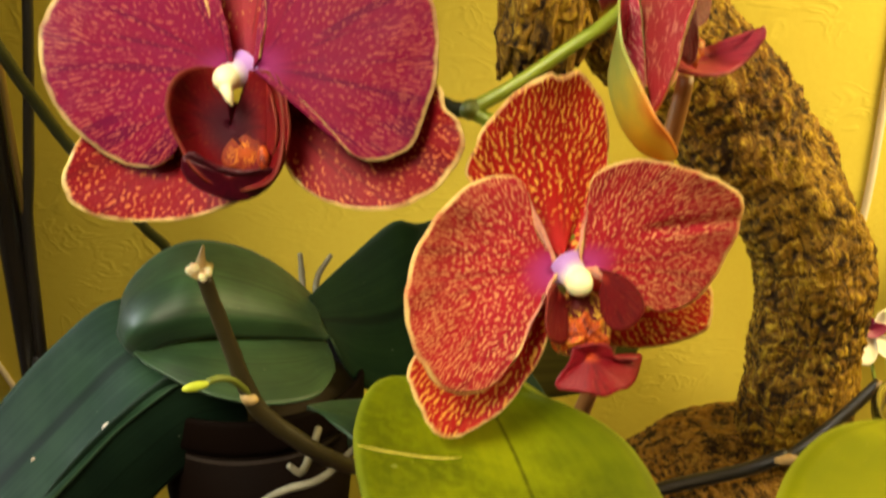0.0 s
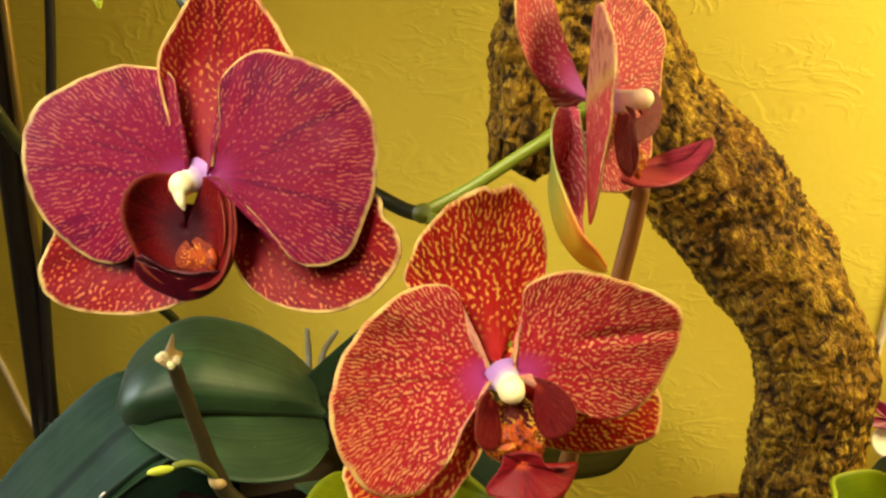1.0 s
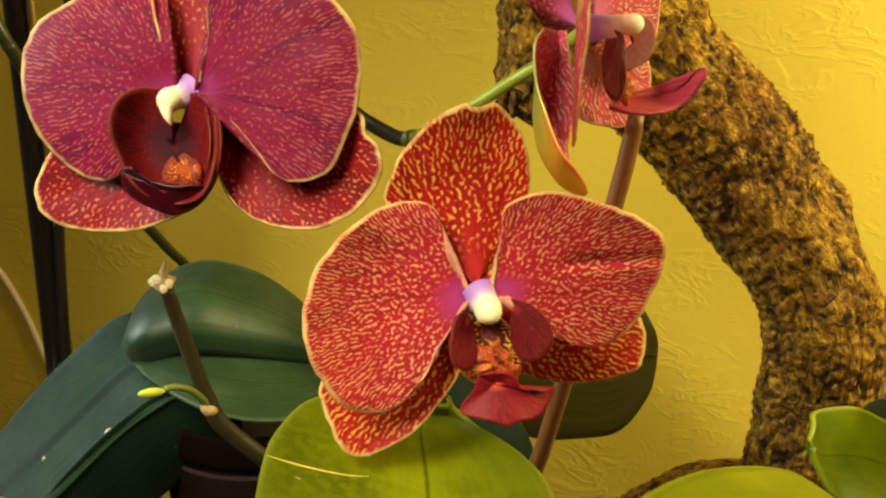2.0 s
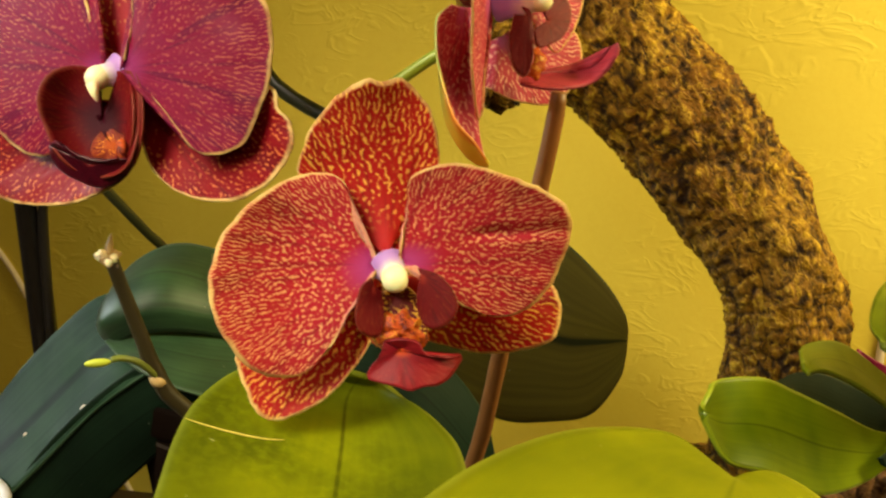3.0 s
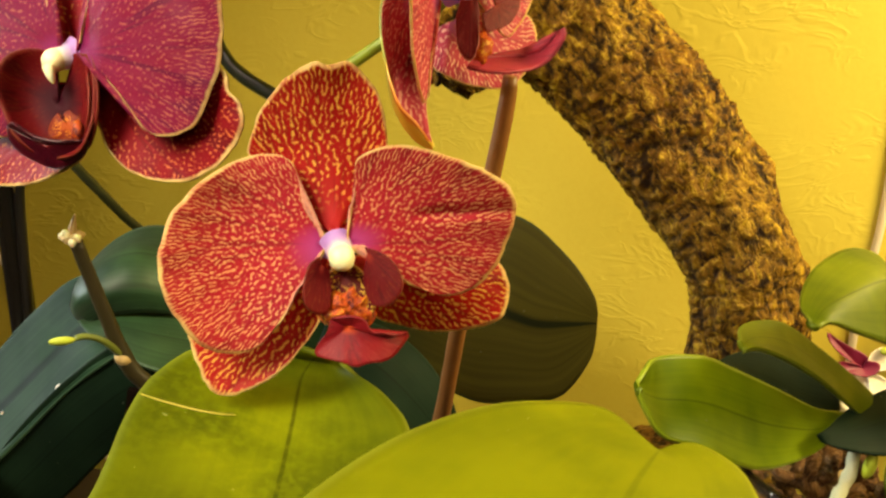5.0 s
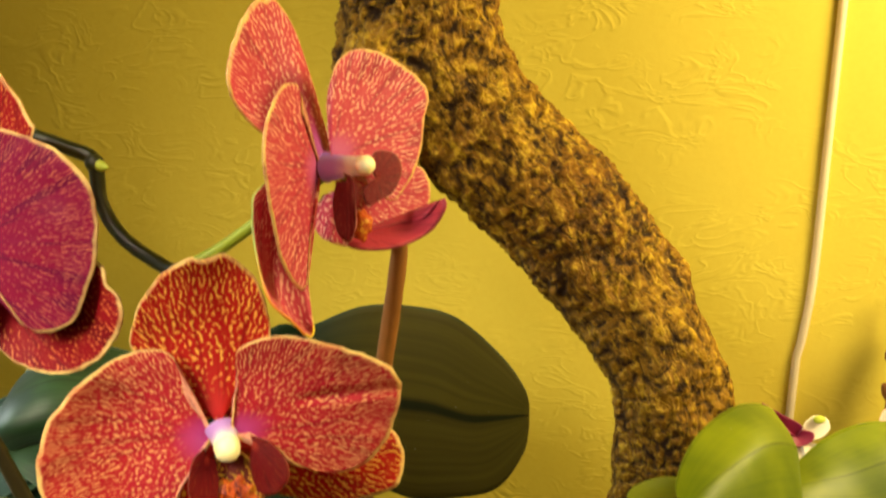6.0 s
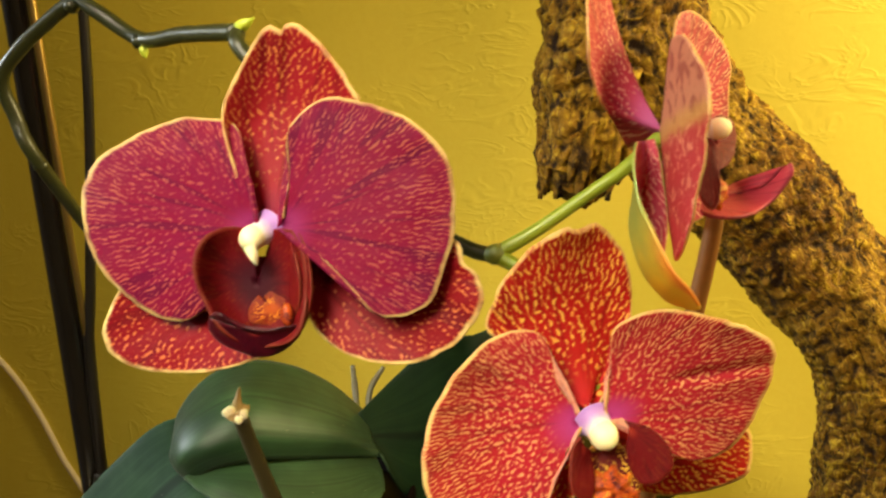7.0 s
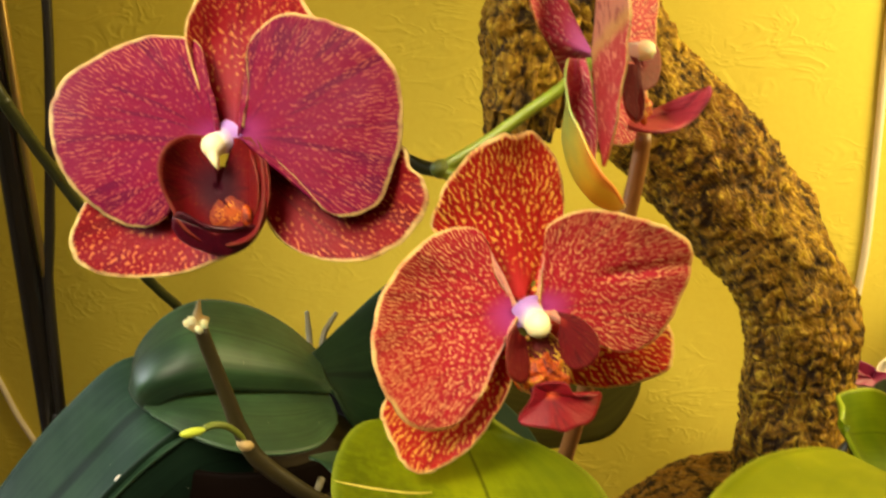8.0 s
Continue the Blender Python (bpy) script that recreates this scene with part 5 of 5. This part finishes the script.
adopt(part("root", tube("root", [(0.222, 0.286, 0.262), (0.216, 0.276, 0.252), (0.214, 0.268, 0.236)], [0.0018, 0.0021, 0.0022], ROOT, 30, 12, 0.35)), small)
adopt(part("shoot", blob("shoot", (0.2065, 0.277, 0.2610), [(0.0022, 0, 0), (0, 0.0020, 0), (0.0008, 0, 0.0050)], BUD)), small)
clear = thing("clear_pot", (0.222, 0.300, TOP), "clear plastic pot filled with bark chips", "flower pot")
adopt(part("wall", lathe("wall", (0.222, 0.300, TOP), [(0.001, 0.002), (0.044, 0.002), (0.054, 0.176), (0.0565, 0.178), (0.0570, 0.181), (0.0555, 0.183), (0.0530, 0.180), (0.0425, 0.004), (0.001, 0.004)], CLEAR, 64)), clear)
rng = random.Random(5)
chips = []
for k in range(230):
    a, r = rng.uniform(0, 6.28), 0.049 * math.sqrt(rng.random())
    h = 0.222 + rng.uniform(-0.012, 0.016) if k > 40 else rng.uniform(0.08, 0.21)
    chips.append((0.222 + r * math.cos(a), 0.300 + r * math.sin(a), h))
shapes = []
for k in range(8):
    d = [Vector((rng.uniform(-1, 1), rng.uniform(-1, 1), rng.uniform(-1, 1))).normalized() for _ in range(2)]
    e = d[0].cross(d[1]).normalized()
    shapes.append(blob("bark_chip", (0, 0, 0), [d[0] * rng.uniform(0.004, 0.008), d[0].cross(e) * rng.uniform(0.003, 0.006), e * rng.uniform(0.0015, 0.004)], CHIP, 5, 8, 0.6, 300))
mulch = thing("bark_mulch", (0.222, 0.300, 0.222), "loose brown bark chips filling the pot", "bark")
for k, c in enumerate(chips):
    ob = part("bark_chip", shapes[k % 8], mulch)
    ob.matrix_basis = Matrix.Translation(Vector(c) - mulch.location) @ Euler((k * 1.3, k * 2.1, k * 0.7)).to_matrix().to_4x4()

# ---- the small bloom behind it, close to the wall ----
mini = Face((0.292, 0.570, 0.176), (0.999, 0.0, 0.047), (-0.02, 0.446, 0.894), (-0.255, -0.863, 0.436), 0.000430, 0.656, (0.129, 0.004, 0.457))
bloom = thing("small_bloom", mini.at(0, 0, 0), "tiny white and wine-red orchid bloom by the wall", "flower")
petal("petal", mini, (0, 0), [(-8, 8), (-30, 22), (-46, 40), (-50, 54), (-38, 46), (-18, 34), (4, 22), (14, 8)], lambda a, b, s: 5 * s, (WINE_PETAL,), bloom, 0.0006, 0.4, "", 34, 10)
petal("petal", mini, (5, 2), [(8, 8), (14, 24), (30, 34), (46, 28), (48, 14), (36, 2), (16, -4)], lambda a, b, s: 6 * s, (WHITE_PETAL,), bloom, 0.0006, 0.4, "", 34, 10)
petal("petal", mini, (0, -2), [(-6, -4), (-28, -12), (-34, -32), (-22, -50), (-2, -52), (10, -34), (8, -10)], lambda a, b, s: 5 * s, (WHITE_PETAL,), bloom, 0.0006, 0.4, "", 34, 10)
petal("petal", mini, (0, 0), [(10, -6), (30, -12), (44, -30), (30, -46), (12, -34), (4, -12)], lambda a, b, s: 3 * s, (WHITE_PETAL,), bloom, 0.0006, 0.4, "", 34, 10)
petal("lip", mini, (0, 2), [(-8, 6), (-34, 8), (-38, -4), (-16, -8), (4, -12), (22, -4), (24, 8), (6, 12)], lambda a, b, s: 7 + 3 * s, (WINE_PETAL,), bloom, 0.0008, 0.4, "dark wine-red lip", 34, 10)
adopt(part("tip", blob("tip", mini.at(34, 28, 8), [mini.r * 0.0040, mini.n * 0.0016, mini.u * 0.0026], BUD, 8, 12), label="yellow petal tip"), bloom)
adopt(part("stalk", tube("stalk", [mini.at(2, -4, -1), mini.at(4, -40, -8), (0.300, 0.540, 0.110), (0.300, 0.515, TOP)], [0.0012, 0.0013, 0.0015, 0.0016], PEDICEL, 30, 8)), bloom)
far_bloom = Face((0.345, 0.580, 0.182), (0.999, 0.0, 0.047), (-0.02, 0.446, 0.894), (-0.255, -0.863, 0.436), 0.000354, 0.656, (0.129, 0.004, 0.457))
bloom = thing("small_bloom", far_bloom.at(0, 0, 0), "tiny pale pink orchid bloom by the wall", "flower")
petal("petal", far_bloom, (0, 0), [(-8, 6), (-34, 4), (-44, -10), (-26, -22), (-4, -10)], lambda a, b, s: 4 * s, (PALE_PINK,), bloom, 0.0006, 0.4, "", 34, 10)
petal("petal", far_bloom, (4, 0), [(2, 8), (14, 30), (40, 34), (48, 12), (28, -4)], lambda a, b, s: 4 * s, (PALE_PINK,), bloom, 0.0006, 0.4, "", 34, 10)
petal("petal", far_bloom, (2, -2), [(-4, -6), (-14, -36), (10, -50), (28, -30), (14, -6)], lambda a, b, s: 4 * s, (PALE_PINK,), bloom, 0.0006, 0.4, "", 34, 10)
adopt(part("stalk", tube("stalk", [far_bloom.at(2, -4, -1), far_bloom.at(6, -50, -8), (0.350, 0.540, 0.110), (0.350, 0.515, TOP)], [0.0012, 0.0013, 0.0015, 0.0016], PEDICEL, 30, 8)), bloom)
tagged(new("dry_branch", trunk("dry_branch", [(0.376, 0.522, TOP - 0.003), (0.374, 0.560, 0.130), (0.368, 0.612, 0.215), (0.366, 0.622, 0.258)], [0.007, 0.008, 0.008, 0.005], BARK, 120, 60, 0.8, 0.006)), "short dry brown branch standing by the wall", "branch")

# ---- sticks and scraps by the log ----
tagged(new("black_stick", tube("black_stick", [(0.080, 0.395, 0.156), (0.120, 0.398, 0.166), (0.152, 0.400, 0.173), (0.174, 0.400, 0.182)], [0.0035] * 4, BLACK_ROD, 24, 12)), "straight black stick lying before the log", "stick", "sticks by the log")
tagged(new("black_stick", tube("black_stick", [(0.172, 0.398, 0.180), (0.194, 0.399, 0.200), (0.214, 0.400, 0.2225)], [0.0030, 0.0030, 0.0028], OLD_SPIKE, 24, 12)), "dark cut stick leaning on the log", "stick", "sticks by the log")
tagged(new("twig", tube("twig", [(0.192, 0.385, 0.203), (0.205, 0.380, 0.205), (0.222, 0.378, 0.203), (0.245, 0.380, 0.200)], [0.0040, 0.0050, 0.0050, 0.0045], TWIG, 24, 12, 0.2)), "pale brown twig beside the small pot", "twig")
for a, b in [((0.166, 0.396, 0.181), (0.184, 0.396, 0.182)), ((0.186, 0.394, 0.190), (0.196, 0.394, 0.194)), ((0.212, 0.397, 0.224), (0.216, 0.396, 0.215))]:
    tagged(new("wood_scrap", tube("wood_scrap", [a, (Vector(a) + Vector(b)) / 2, b], [0.0012, 0.0032, 0.0006], TWIG, 16, 10, 0.3)), "small pale splinter of wood by the log", "wood scrap", "wood scraps")
white = thing("white_pot", (-0.233, 0.343, TOP), "white plastic pot standing before the dark leaves", "flower pot")
adopt(part("body", lathe("body", (-0.233, 0.343, TOP), [(0.001, 0.001), (0.034, 0.0), (0.036, 0.003), (0.044, 0.083), (0.047, 0.084), (0.0480, 0.089), (0.0465, 0.091), (0.043, 0.088), (0.040, 0.06), (0.001, 0.055)], POT_WHITE, 64)), white)
dry = thing("dry_stalk", (0.352, 0.590, TOP), "withered brown flower stalk with swollen nodes by the wall", "stalk")
adopt(part("stalk", tube("stalk", [(0.352, 0.520, TOP), (0.352, 0.585, 0.160), (0.3535, 0.590, 0.190), (0.3545, 0.590, 0.226), (0.3525, 0.590, 0.262), (0.355, 0.590, 0.300)], [0.0020, 0.0020, 0.0022, 0.0020, 0.0018, 0.0014], BROWN_STEM, 50, 10, 0.15)), dry)
for x, z, r in ((0.3520, 0.203, 0.0042), (0.3505, 0.228, 0.0032), (0.3480, 0.2615, 0.0030)):
    adopt(part("node", blob("node", (x, 0.590, z), [(r, 0, 0.0010), (0, r * 0.8, 0), (-0.0010, 0, r * 1.5)], BROWN_STEM, 10, 12, 0.25, 400)), dry)
